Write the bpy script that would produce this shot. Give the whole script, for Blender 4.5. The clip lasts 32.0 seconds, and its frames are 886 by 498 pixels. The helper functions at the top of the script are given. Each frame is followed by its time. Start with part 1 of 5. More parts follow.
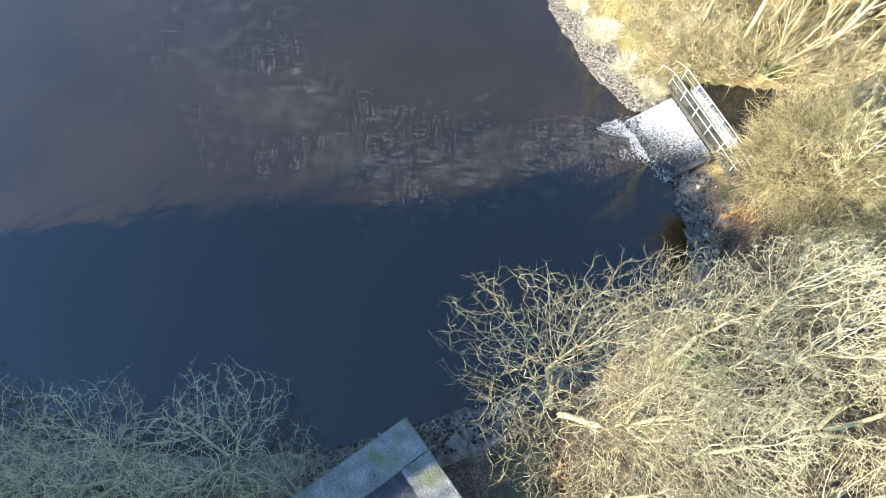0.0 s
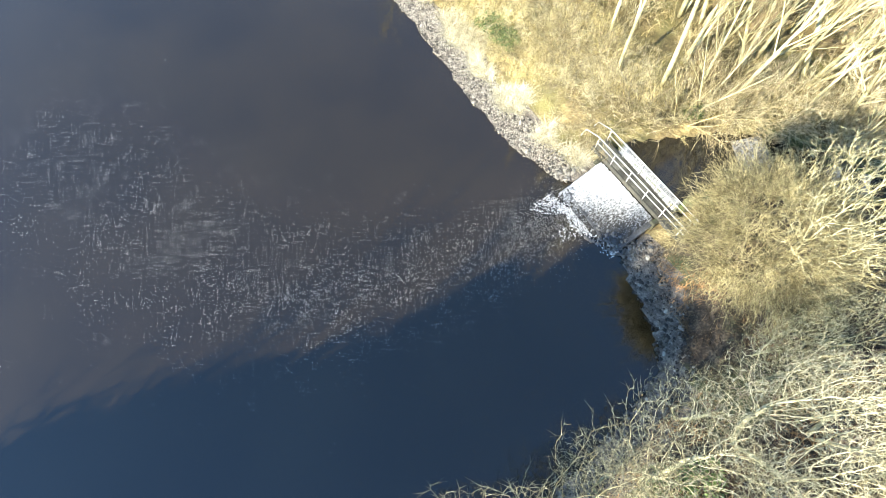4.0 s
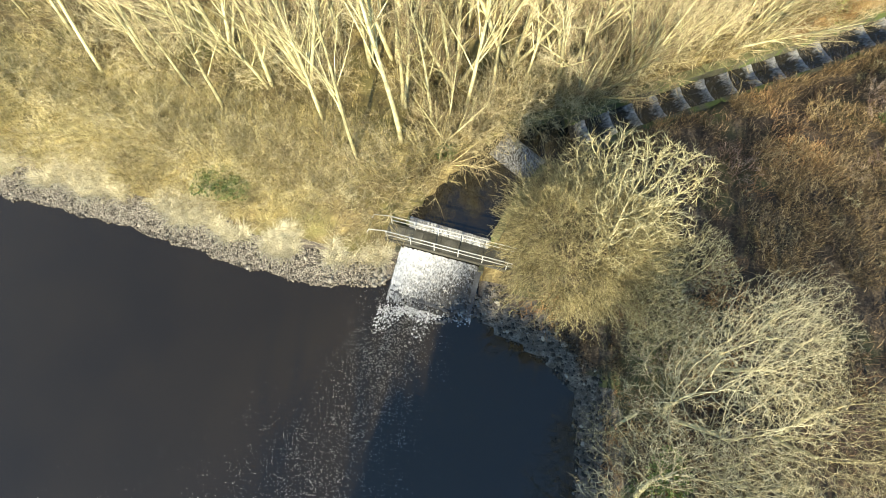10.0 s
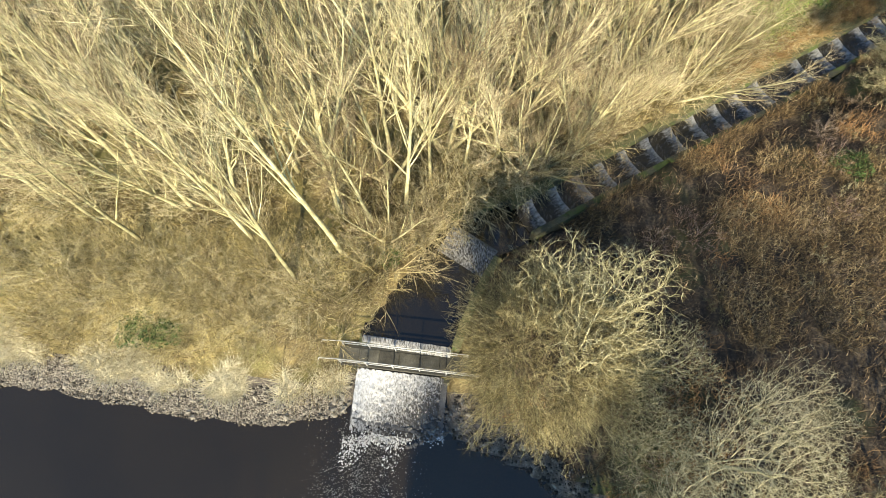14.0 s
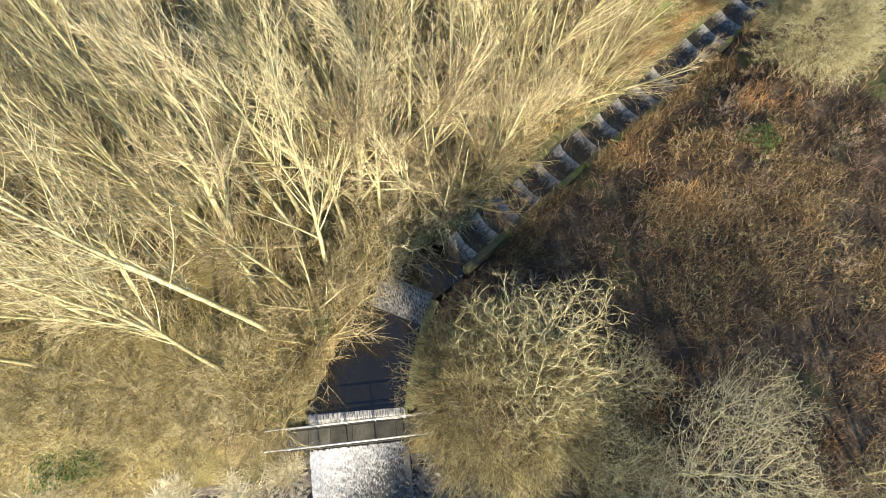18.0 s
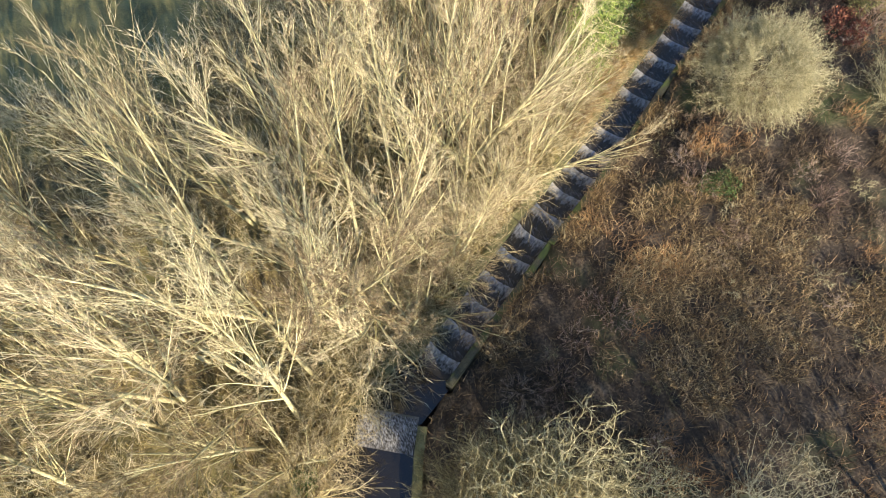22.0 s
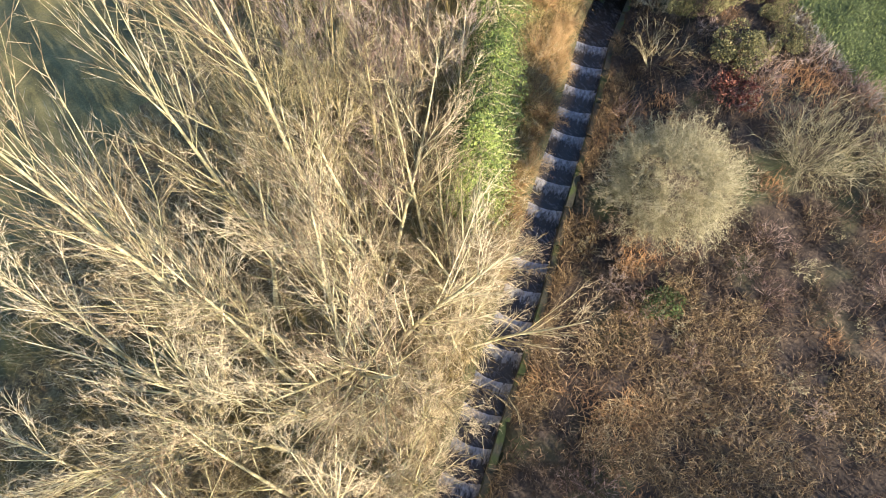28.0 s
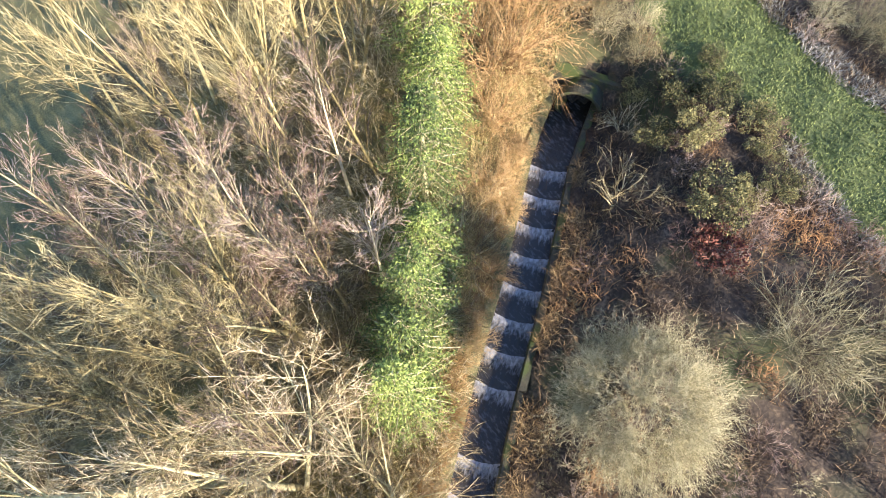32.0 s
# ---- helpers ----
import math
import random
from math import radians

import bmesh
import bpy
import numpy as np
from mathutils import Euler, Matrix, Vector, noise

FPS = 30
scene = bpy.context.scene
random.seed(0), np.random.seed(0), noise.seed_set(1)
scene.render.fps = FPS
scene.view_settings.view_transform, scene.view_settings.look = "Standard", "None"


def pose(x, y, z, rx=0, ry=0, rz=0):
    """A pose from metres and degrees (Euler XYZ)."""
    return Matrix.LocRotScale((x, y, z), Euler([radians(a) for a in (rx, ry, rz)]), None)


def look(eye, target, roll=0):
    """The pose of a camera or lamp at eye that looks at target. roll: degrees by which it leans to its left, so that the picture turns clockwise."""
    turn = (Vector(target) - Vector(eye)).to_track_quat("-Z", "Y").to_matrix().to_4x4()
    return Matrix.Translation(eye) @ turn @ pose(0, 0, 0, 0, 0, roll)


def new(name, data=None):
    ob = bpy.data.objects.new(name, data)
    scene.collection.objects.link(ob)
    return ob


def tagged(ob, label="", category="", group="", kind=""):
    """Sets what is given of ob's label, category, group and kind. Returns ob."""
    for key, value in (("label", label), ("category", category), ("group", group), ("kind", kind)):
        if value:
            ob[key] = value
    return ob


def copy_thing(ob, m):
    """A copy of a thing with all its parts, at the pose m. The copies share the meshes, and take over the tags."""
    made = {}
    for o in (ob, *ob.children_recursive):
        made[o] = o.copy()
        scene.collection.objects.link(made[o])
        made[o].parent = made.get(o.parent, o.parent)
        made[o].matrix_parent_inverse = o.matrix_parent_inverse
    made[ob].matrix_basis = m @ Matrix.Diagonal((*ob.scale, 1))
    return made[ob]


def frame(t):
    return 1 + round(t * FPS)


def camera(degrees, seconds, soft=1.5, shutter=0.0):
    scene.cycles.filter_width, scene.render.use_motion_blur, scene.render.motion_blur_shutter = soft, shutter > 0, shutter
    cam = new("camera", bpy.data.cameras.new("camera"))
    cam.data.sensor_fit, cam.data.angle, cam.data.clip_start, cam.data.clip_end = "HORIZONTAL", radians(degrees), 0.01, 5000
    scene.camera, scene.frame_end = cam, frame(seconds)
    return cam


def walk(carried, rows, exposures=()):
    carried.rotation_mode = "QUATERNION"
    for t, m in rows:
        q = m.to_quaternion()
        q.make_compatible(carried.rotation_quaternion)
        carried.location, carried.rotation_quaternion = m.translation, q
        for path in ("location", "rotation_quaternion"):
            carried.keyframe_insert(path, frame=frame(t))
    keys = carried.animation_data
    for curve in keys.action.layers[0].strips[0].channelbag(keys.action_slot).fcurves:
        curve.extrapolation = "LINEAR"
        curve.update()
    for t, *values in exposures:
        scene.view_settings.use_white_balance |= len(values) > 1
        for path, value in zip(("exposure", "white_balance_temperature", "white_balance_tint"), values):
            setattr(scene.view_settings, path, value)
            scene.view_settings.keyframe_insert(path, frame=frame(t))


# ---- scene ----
# ---- camera and walk ----
cam = camera(77.49, 32.0, soft=1.0)
PATH = [
    (0, (13.92, -17.37, 26.03), (4.72, -13.72, 3.07), -0.18),
    (0.5, (13.36, -17.05, 25.97), (4.26, -13.31, 2.99), -0.17),
    (1, (12.54, -16.59, 25.96), (3.53, -12.79, 2.95), -0.03),
    (1.5, (11.57, -16.05, 25.98), (2.69, -12.24, 2.93), -0.09),
    (2, (10.53, -15.44, 25.92), (1.69, -11.61, 2.85), -0.03),
    (2.5, (9.48, -14.80, 25.81), (0.68, -10.97, 2.73), -0.01),
    (3, (8.67, -14.21, 25.73), (-0.19, -10.31, 2.68), 0.05),
    (3.5, (8.18, -13.78, 25.71), (-0.53, -9.43, 2.68), 0.03),
    (4, (8.04, -13.47, 25.77), (0.07, -8.03, 2.70), 0.11),
    (4.5, (8.00, -13.26, 25.85), (0.94, -6.75, 2.77), 0.18),
    (6.5, (7.63, -12.77, 26.13), (1.34, -5.24, 3.13), 0.41),
    (7, (6.95, -12.12, 26.29), (0.78, -4.60, 3.26), 0.52),
    (7.5, (6.19, -11.24, 26.42), (0.13, -3.74, 3.36), 0.72),
    (8, (5.50, -10.13, 26.47), (-0.19, -2.43, 3.37), 0.83),
    (8.5, (4.90, -9.05, 26.50), (-0.11, -0.96, 3.39), 0.59),
    (9, (4.59, -8.09, 26.54), (0.60, 0.41, 3.37), 0.35),
    (9.5, (4.60, -7.48, 26.67), (1.86, 1.20, 3.39), 0.38),
    (10, (4.63, -7.06, 26.75), (2.30, 1.55, 3.40), 0.45),
    (10.5, (4.66, -6.60, 26.72), (2.48, 2.11, 3.39), 0.39),
    (11, (4.73, -6.05, 26.60), (2.73, 2.85, 3.33), 0.17),
    (11.5, (4.78, -5.50, 26.56), (2.78, 3.54, 3.34), -0.35),
    (12, (4.76, -4.80, 26.55), (2.75, 4.30, 3.35), -0.72),
    (12.5, (4.72, -4.02, 26.56), (2.72, 5.12, 3.38), -0.81),
    (13, (4.66, -3.18, 26.59), (2.69, 5.96, 3.40), -0.86),
    (13.5, (4.60, -2.38, 26.59), (2.99, 6.84, 3.41), -0.94),
    (14, (4.56, -1.83, 26.60), (3.37, 7.43, 3.41), -0.79),
    (14.5, (4.57, -1.51, 26.61), (3.62, 7.60, 3.35), -0.48),
    (16.5, (5.21, -0.94, 26.19), (4.89, 8.50, 3.05), -0.48),
    (17, (5.32, -0.48, 26.11), (5.48, 9.01, 2.98), -0.18),
    (17.5, (5.41, 0.04, 26.08), (6.21, 9.48, 2.94), 0.17),
    (18, (5.45, 0.67, 26.01), (6.59, 9.99, 2.84), 0.67),
    (18.5, (5.55, 1.42, 25.99), (6.78, 10.70, 2.81), 0.53),
    (19, (5.62, 2.30, 26.00), (6.92, 11.57, 2.82), 0.30),
    (19.5, (5.68, 3.25, 26.00), (7.11, 12.50, 2.83), 0.15),
    (20, (5.77, 4.24, 26.00), (7.60, 13.49, 2.84), -0.17),
    (20.5, (5.78, 5.00, 25.98), (8.21, 14.29, 2.90), -0.35),
    (21, (5.83, 5.36, 25.95), (8.54, 14.59, 2.87), -0.18),
    (21.5, (5.92, 5.42, 25.91), (8.86, 14.65, 2.87), 0.13),
    (22, (6.04, 5.50, 25.85), (9.16, 14.87, 2.89), 0.24),
    (22.5, (6.14, 5.68, 25.95), (9.37, 15.13, 3.03), 0.41),
    (23, (6.48, 6.39, 26.08), (9.68, 15.73, 3.11), 0.46),
    (23.5, (6.88, 7.39, 26.25), (10.07, 16.59, 3.23), 0.23),
    (24, (7.32, 8.51, 26.40), (10.54, 17.65, 3.36), -0.00),
    (24.5, (7.91, 9.74, 26.47), (11.10, 18.81, 3.39), 0.00),
    (25, (8.47, 10.92, 26.51), (12.05, 19.84, 3.43), -0.23),
    (25.5, (9.11, 11.98, 26.48), (13.47, 20.35, 3.33), -0.77),
    (27.5, (10.02, 12.70, 26.07), (15.52, 20.56, 2.98), -0.42),
    (28, (10.70, 13.37, 25.91), (16.30, 21.17, 2.83), -0.26),
    (28.5, (11.50, 14.25, 25.77), (17.20, 21.91, 2.67), 0.03),
    (29, (12.41, 15.15, 25.62), (18.15, 22.68, 2.49), 0.17),
    (29.5, (13.38, 16.04, 25.47), (19.14, 23.51, 2.32), 0.06),
    (30, (14.45, 16.94, 25.30), (20.16, 24.35, 2.12), -0.10),
    (30.5, (15.57, 17.79, 25.14), (21.25, 25.09, 1.91), -0.06),
    (31, (16.66, 18.49, 24.96), (22.29, 25.69, 1.70), 0.12),
    (31.5, (17.60, 18.98, 24.81), (23.30, 26.20, 1.56), 0.43),
    (32, (18.05, 19.19, 24.74), (23.74, 26.28, 1.45), 0.44),
]
EXPOSURES = [(0.0, 1.94, 6280, 9), (4.0, 2.06, 6360, 5), (6.5, 1.75, 6700, 3), (9.0, 1.4, 7300, 2), (11.0, 1.25, 7350, 3), (14.0, 1.1, 7350, 5), (18.0, 1.12, 7300, 9), (23.0, 1.25, 7080, 14), (25.0, 1.38, 7020, 17), (28.0, 1.4, 6980, 20), (30.0, 1.6, 6880, 20), (32.0, 1.8, 6680, 20)]
walk(cam, [(t, look(eye, target, roll)) for t, eye, target, roll in PATH], EXPOSURES)

# ---- daylight: clear winter sky, low sun from the south, behind the start ----
SUN_TO = Vector((-0.08, 0.997, 0.0)).normalized()
SUN_EL = radians(23)
world = bpy.data.worlds.new("sky")
scene.world = world
world.use_nodes = True
sky = world.node_tree.nodes.new("ShaderNodeTexSky")
sky.sky_type, sky.sun_disc = "NISHITA", False
sky.sun_elevation = SUN_EL
sky.sun_rotation = math.atan2(-SUN_TO.x, -SUN_TO.y)
sky.air_density, sky.dust_density, sky.ozone_density = 1.0, 0.0, 4.5
back = world.node_tree.nodes["Background"]
back.inputs["Strength"].default_value = 0.15
world.node_tree.links.new(sky.outputs[0], back.inputs[0])
lamp = bpy.data.lights.new("sun", "SUN")
lamp.energy, lamp.angle, lamp.color = 5.0, radians(0.53), (1.0, 0.905, 0.745)
sun = new("sun", lamp)
sun.matrix_world = look((0, 0, 60), Vector((0, 0, 60)) + SUN_TO * math.cos(SUN_EL) - Vector((0, 0, 1)) * math.sin(SUN_EL))

# ---- materials ----


def node_material(name):
    m = bpy.data.materials.new(name)
    m.use_nodes = True
    return m, m.node_tree.nodes, m.node_tree.links, m.node_tree.nodes["Principled BSDF"]


def ramp(nodes, stops):
    r = nodes.new("ShaderNodeValToRGB")
    els = r.color_ramp.elements
    while len(els) < len(stops):
        els.new(0.5)
    for e, (p, c) in zip(els, stops):
        e.position, e.color = p, (*c, 1)
    return r


def surface(name, stops, scale=2.0, fine=25.0, rough=0.85, bump=0.3, island=0.0, patch=None, metal=0.0, stretch=(1, 1, 1), whole=True):
    """Two scales of noise through one ramp, a fine relief, and a tint piece by piece."""
    m, nodes, links, bsdf = node_material(name)
    geo = nodes.new("ShaderNodeNewGeometry")
    obj = nodes.new("ShaderNodeObjectInfo")
    mapping = nodes.new("ShaderNodeMapping")
    mapping.inputs["Scale"].default_value = stretch
    links.new(geo.outputs["Position"], mapping.inputs["Vector"])
    n1 = nodes.new("ShaderNodeTexNoise")
    n1.inputs["Scale"].default_value, n1.inputs["Detail"].default_value = scale, 4
    n2 = nodes.new("ShaderNodeTexNoise")
    n2.inputs["Scale"].default_value, n2.inputs["Detail"].default_value = fine, 3
    for n in (n1, n2):
        links.new(mapping.outputs[0], n.inputs["Vector"])
    mix = nodes.new("ShaderNodeMix")
    mix.inputs[0].default_value = 0.45
    links.new(n1.outputs["Fac"], mix.inputs[2])
    links.new(n2.outputs["Fac"], mix.inputs[3])
    fac = mix.outputs[0]
    if island:
        for source in (geo.outputs["Random Per Island"], obj.outputs["Random"])[:2 if whole else 1]:
            span = nodes.new("ShaderNodeMath")
            span.operation, span.inputs[1].default_value, span.inputs[2].default_value = "MULTIPLY_ADD", island, -island / 2
            links.new(source, span.inputs[0])
            add = nodes.new("ShaderNodeMath")
            add.operation = "ADD"
            links.new(fac, add.inputs[0])
            links.new(span.outputs[0], add.inputs[1])
            fac = add.outputs[0]
    r = ramp(nodes, stops)
    links.new(fac, r.inputs[0])
    colour = r.outputs[0]
    if patch:
        tint, size, low, high = patch
        n3 = nodes.new("ShaderNodeTexNoise")
        n3.inputs["Scale"].default_value, n3.inputs["Detail"].default_value = size, 3
        links.new(geo.outputs["Position"], n3.inputs["Vector"])
        edge = nodes.new("ShaderNodeMapRange")
        edge.inputs[1].default_value, edge.inputs[2].default_value = low, high
        links.new(n3.outputs["Fac"], edge.inputs[0])
        blend = nodes.new("ShaderNodeMix")
        blend.data_type = "RGBA"
        links.new(edge.outputs[0], blend.inputs[0])
        links.new(colour, blend.inputs[6])
        blend.inputs[7].default_value = (*tint, 1)
        colour = blend.outputs[2]
    links.new(colour, bsdf.inputs["Base Color"])
    bsdf.inputs["Roughness"].default_value, bsdf.inputs["Metallic"].default_value = rough, metal
    if bump:
        b = nodes.new("ShaderNodeBump")
        b.inputs["Strength"].default_value, b.inputs["Distance"].default_value = bump, 0.05
        links.new(n2.outputs["Fac"], b.inputs["Height"])
        links.new(b.outputs[0], bsdf.inputs["Normal"])
    return m


def ramp3(a, b, c):
    return [(0.3, a), (0.5, b), (0.7, c)]


M_LITTER = surface("leaf_litter", ramp3((0.035, 0.026, 0.013), (0.15, 0.112, 0.048), (0.42, 0.335, 0.15)), 1.6, 10, 0.95, 0.8, patch=((0.16, 0.145, 0.05), 0.35, 0.48, 0.66))
M_SCRUB = surface("scrub_soil", ramp3((0.012, 0.009, 0.007), (0.055, 0.04, 0.026), (0.22, 0.16, 0.10)), 1.1, 9, 0.95, 0.6, patch=((0.075, 0.085, 0.03), 0.25, 0.52, 0.68))
M_FIELD = surface("field_turf", ramp3((0.05, 0.07, 0.024), (0.09, 0.12, 0.038), (0.17, 0.19, 0.07)), 0.8, 16, 0.9, 0.4)
M_MEADOW = surface("rough_meadow", ramp3((0.05, 0.052, 0.02), (0.13, 0.122, 0.045), (0.23, 0.205, 0.085)), 0.7, 14, 0.95, 0.5)
M_GRAVEL = surface("shore_gravel", ramp3((0.03, 0.025, 0.02), (0.11, 0.092, 0.073), (0.30, 0.26, 0.21)), 3.5, 22, 0.85, 0.9)
M_BED = surface("lake_bed", ramp3((0.05, 0.035, 0.02), (0.09, 0.065, 0.035), (0.14, 0.10, 0.055)), 1.0, 8, 0.95, 0.3)
M_STONE = surface("shore_stone", ramp3((0.028, 0.024, 0.019), (0.10, 0.087, 0.07), (0.30, 0.27, 0.22)), 3, 30, 0.85, 0.5, island=0.4)
M_WET_STONE = surface("wet_stone", ramp3((0.012, 0.011, 0.011), (0.04, 0.037, 0.034), (0.12, 0.115, 0.105)), 3, 30, 0.3, 0.5, island=0.5)
M_CONCRETE = surface("weathered_concrete", ramp3((0.07, 0.068, 0.06), (0.17, 0.165, 0.145), (0.31, 0.30, 0.27)), 1.6, 12, 0.9, 0.5, patch=((0.10, 0.11, 0.035), 1.1, 0.48, 0.72))
M_DARKWALL = surface("damp_wall", ramp3((0.02, 0.02, 0.014), (0.05, 0.05, 0.03), (0.11, 0.105, 0.06)), 1.4, 16, 0.8, 0.5, patch=((0.06, 0.085, 0.02), 1.2, 0.5, 0.6))
M_COPING = surface("mossy_coping", ramp3((0.04, 0.038, 0.02), (0.11, 0.11, 0.045), (0.27, 0.265, 0.13)), 1.6, 18, 0.9, 0.5)
M_STEP = surface("wet_step", ramp3((0.02, 0.02, 0.022), (0.05, 0.05, 0.05), (0.10, 0.10, 0.10)), 1.5, 12, 0.35, 0.4)
M_DECK = surface("deck_boards", ramp3((0.035, 0.033, 0.026), (0.085, 0.08, 0.062), (0.15, 0.142, 0.115)), 2, 25, 0.85, 0.3, island=0.3)
M_STEEL = surface("galvanised_steel", ramp3((0.42, 0.42, 0.40), (0.58, 0.58, 0.56), (0.70, 0.70, 0.68)), 4, 40, 0.55, 0.05, metal=0.25)
M_BARK = surface("lichen_bark", ramp3((0.12, 0.105, 0.055), (0.37, 0.335, 0.18), (0.66, 0.615, 0.37)), 2.2, 16, 0.9, 0.6, island=0.2)
M_LIMB = surface("pale_limb", ramp3((0.22, 0.20, 0.10), (0.50, 0.46, 0.235), (0.76, 0.72, 0.43)), 1.5, 20, 0.9, 0.3, island=0.35)
M_TWIG = surface("straw_twig", ramp3((0.15, 0.115, 0.058), (0.37, 0.305, 0.16), (0.66, 0.58, 0.36)), 1.0, 12, 0.85, 0, island=0.5)
M_TWIG_BROWN = surface("brown_straw_twig", ramp3((0.15, 0.105, 0.056), (0.40, 0.31, 0.175), (0.70, 0.60, 0.38)), 1.0, 12, 0.85, 0, island=0.5)
M_TWIG_GREY = surface("pale_grey_twig", ramp3((0.17, 0.14, 0.07), (0.385, 0.33, 0.18), (0.64, 0.575, 0.36)), 1.0, 12, 0.85, 0, island=0.5)
M_TWIG_OLIVE = surface("olive_twig", ramp3((0.13, 0.105, 0.04), (0.33, 0.27, 0.12), (0.57, 0.49, 0.25)), 1.0, 12, 0.85, 0, island=0.5)
M_TWIG_WILLOW = surface("willow_twig", ramp3((0.10, 0.08, 0.034), (0.27, 0.22, 0.098), (0.50, 0.43, 0.22)), 1.0, 12, 0.85, 0, island=0.5, whole=False)
M_TWIG_ROUND = surface("fine_sage_twig", ramp3((0.17, 0.148, 0.076), (0.36, 0.32, 0.172), (0.57, 0.52, 0.31)), 1.0, 12, 0.9, 0, island=0.5, whole=False)
M_TWIG_PALE = surface("pale_straw_twig", ramp3((0.2, 0.175, 0.085), (0.42, 0.37, 0.19), (0.66, 0.6, 0.36)), 1.0, 12, 0.85, 0, island=0.5, whole=False)
M_TWIG_SAGE = surface("sage_twig", ramp3((0.14, 0.122, 0.06), (0.31, 0.275, 0.14), (0.54, 0.49, 0.29)), 1.0, 12, 0.9, 0, island=0.5)
M_TWIG_ORANGE = surface("orange_twig", ramp3((0.22, 0.12, 0.045), (0.38, 0.235, 0.095), (0.54, 0.38, 0.18)), 1.0, 12, 0.85, 0, island=0.5)
M_TWIG_RED = surface("red_twig", ramp3((0.13, 0.075, 0.055), (0.27, 0.185, 0.135), (0.45, 0.355, 0.28)), 1.0, 12, 0.85, 0, island=0.5)
M_BROWN_TWIG = surface("brown_twig", ramp3((0.065, 0.046, 0.03), (0.18, 0.132, 0.082), (0.36, 0.275, 0.185)), 1.0, 12, 0.9, 0, island=0.5)
M_STRAW = surface("dry_grass", ramp3((0.13, 0.096, 0.034), (0.40, 0.315, 0.115), (0.70, 0.59, 0.28)), 0.6, 9, 0.85, 0, island=0.5)
M_BLEACHED = surface("bleached_grass", ramp3((0.34, 0.28, 0.16), (0.60, 0.53, 0.34), (0.78, 0.71, 0.50)), 0.8, 9, 0.85, 0, island=0.4)
M_BROWN_GRASS = surface("brown_grass", ramp3((0.065, 0.044, 0.025), (0.26, 0.18, 0.095), (0.62, 0.47, 0.27)), 0.5, 8, 0.9, 0, island=0.6, patch=((0.40, 0.22, 0.09), 0.22, 0.53, 0.66))
M_GREEN_GRASS = surface("green_grass", ramp3((0.075, 0.105, 0.028), (0.175, 0.22, 0.06), (0.33, 0.37, 0.13)), 0.5, 9, 0.85, 0, island=0.4)
M_CONIFER = surface("conifer_spray", ramp3((0.035, 0.06, 0.014), (0.15, 0.215, 0.046), (0.36, 0.43, 0.11)), 0.9, 6, 0.8, 0, island=0.4)
M_GORSE = surface("gorse_leaf", ramp3((0.05, 0.055, 0.02), (0.15, 0.145, 0.05), (0.31, 0.28, 0.11)), 1.2, 10, 0.85, 0, island=0.5)
M_SEDGE = surface("amber_grass", ramp3((0.12, 0.078, 0.034), (0.29, 0.20, 0.092), (0.53, 0.41, 0.215)), 0.7, 9, 0.9, 0, island=0.5)
M_FROST = surface("frosted_grass", ramp3((0.16, 0.15, 0.11), (0.32, 0.305, 0.25), (0.5, 0.48, 0.42)), 0.7, 9, 0.9, 0, island=0.5)
M_RED_LEAF = surface("russet_leaf", ramp3((0.12, 0.035, 0.022), (0.23, 0.085, 0.05), (0.36, 0.17, 0.10)), 1.2, 10, 0.85, 0, island=0.5)
M_IVY = surface("ivy_leaf", ramp3((0.04, 0.07, 0.015), (0.10, 0.16, 0.035), (0.20, 0.27, 0.08)), 1.2, 10, 0.7, 0, island=0.5)


def water_material(name, colour, ripple, rough=0.04):
    m, nodes, links, bsdf = node_material(name)
    geo = nodes.new("ShaderNodeNewGeometry")
    n = nodes.new("ShaderNodeTexNoise")
    n.inputs["Scale"].default_value, n.inputs["Detail"].default_value = 2.2, 4
    links.new(geo.outputs["Position"], n.inputs["Vector"])
    b = nodes.new("ShaderNodeBump")
    b.inputs["Strength"].default_value, b.inputs["Distance"].default_value = ripple, 0.03
    links.new(n.outputs["Fac"], b.inputs["Height"])
    links.new(b.outputs[0], bsdf.inputs["Normal"])
    n2 = nodes.new("ShaderNodeTexNoise")
    n2.inputs["Scale"].default_value, n2.inputs["Detail"].default_value = 0.12, 3
    links.new(geo.outputs["Position"], n2.inputs["Vector"])
    r = ramp(nodes, [(0.35, tuple(c * 0.8 for c in colour)), (0.65, tuple(c * 1.2 for c in colour))])
    links.new(n2.outputs["Fac"], r.inputs[0])
    links.new(r.outputs[0], bsdf.inputs["Base Color"])
    bsdf.inputs["Roughness"].default_value, bsdf.inputs["IOR"].default_value = rough, 1.65
    return m


M_LAKE = water_material("lake_water", (0.0215, 0.0152, 0.0068), 0.1)
# base darker than the lake's: shade over the pool put into the colour
M_POOL = water_material("pool_water", (0.011, 0.0095, 0.0075), 0.25)


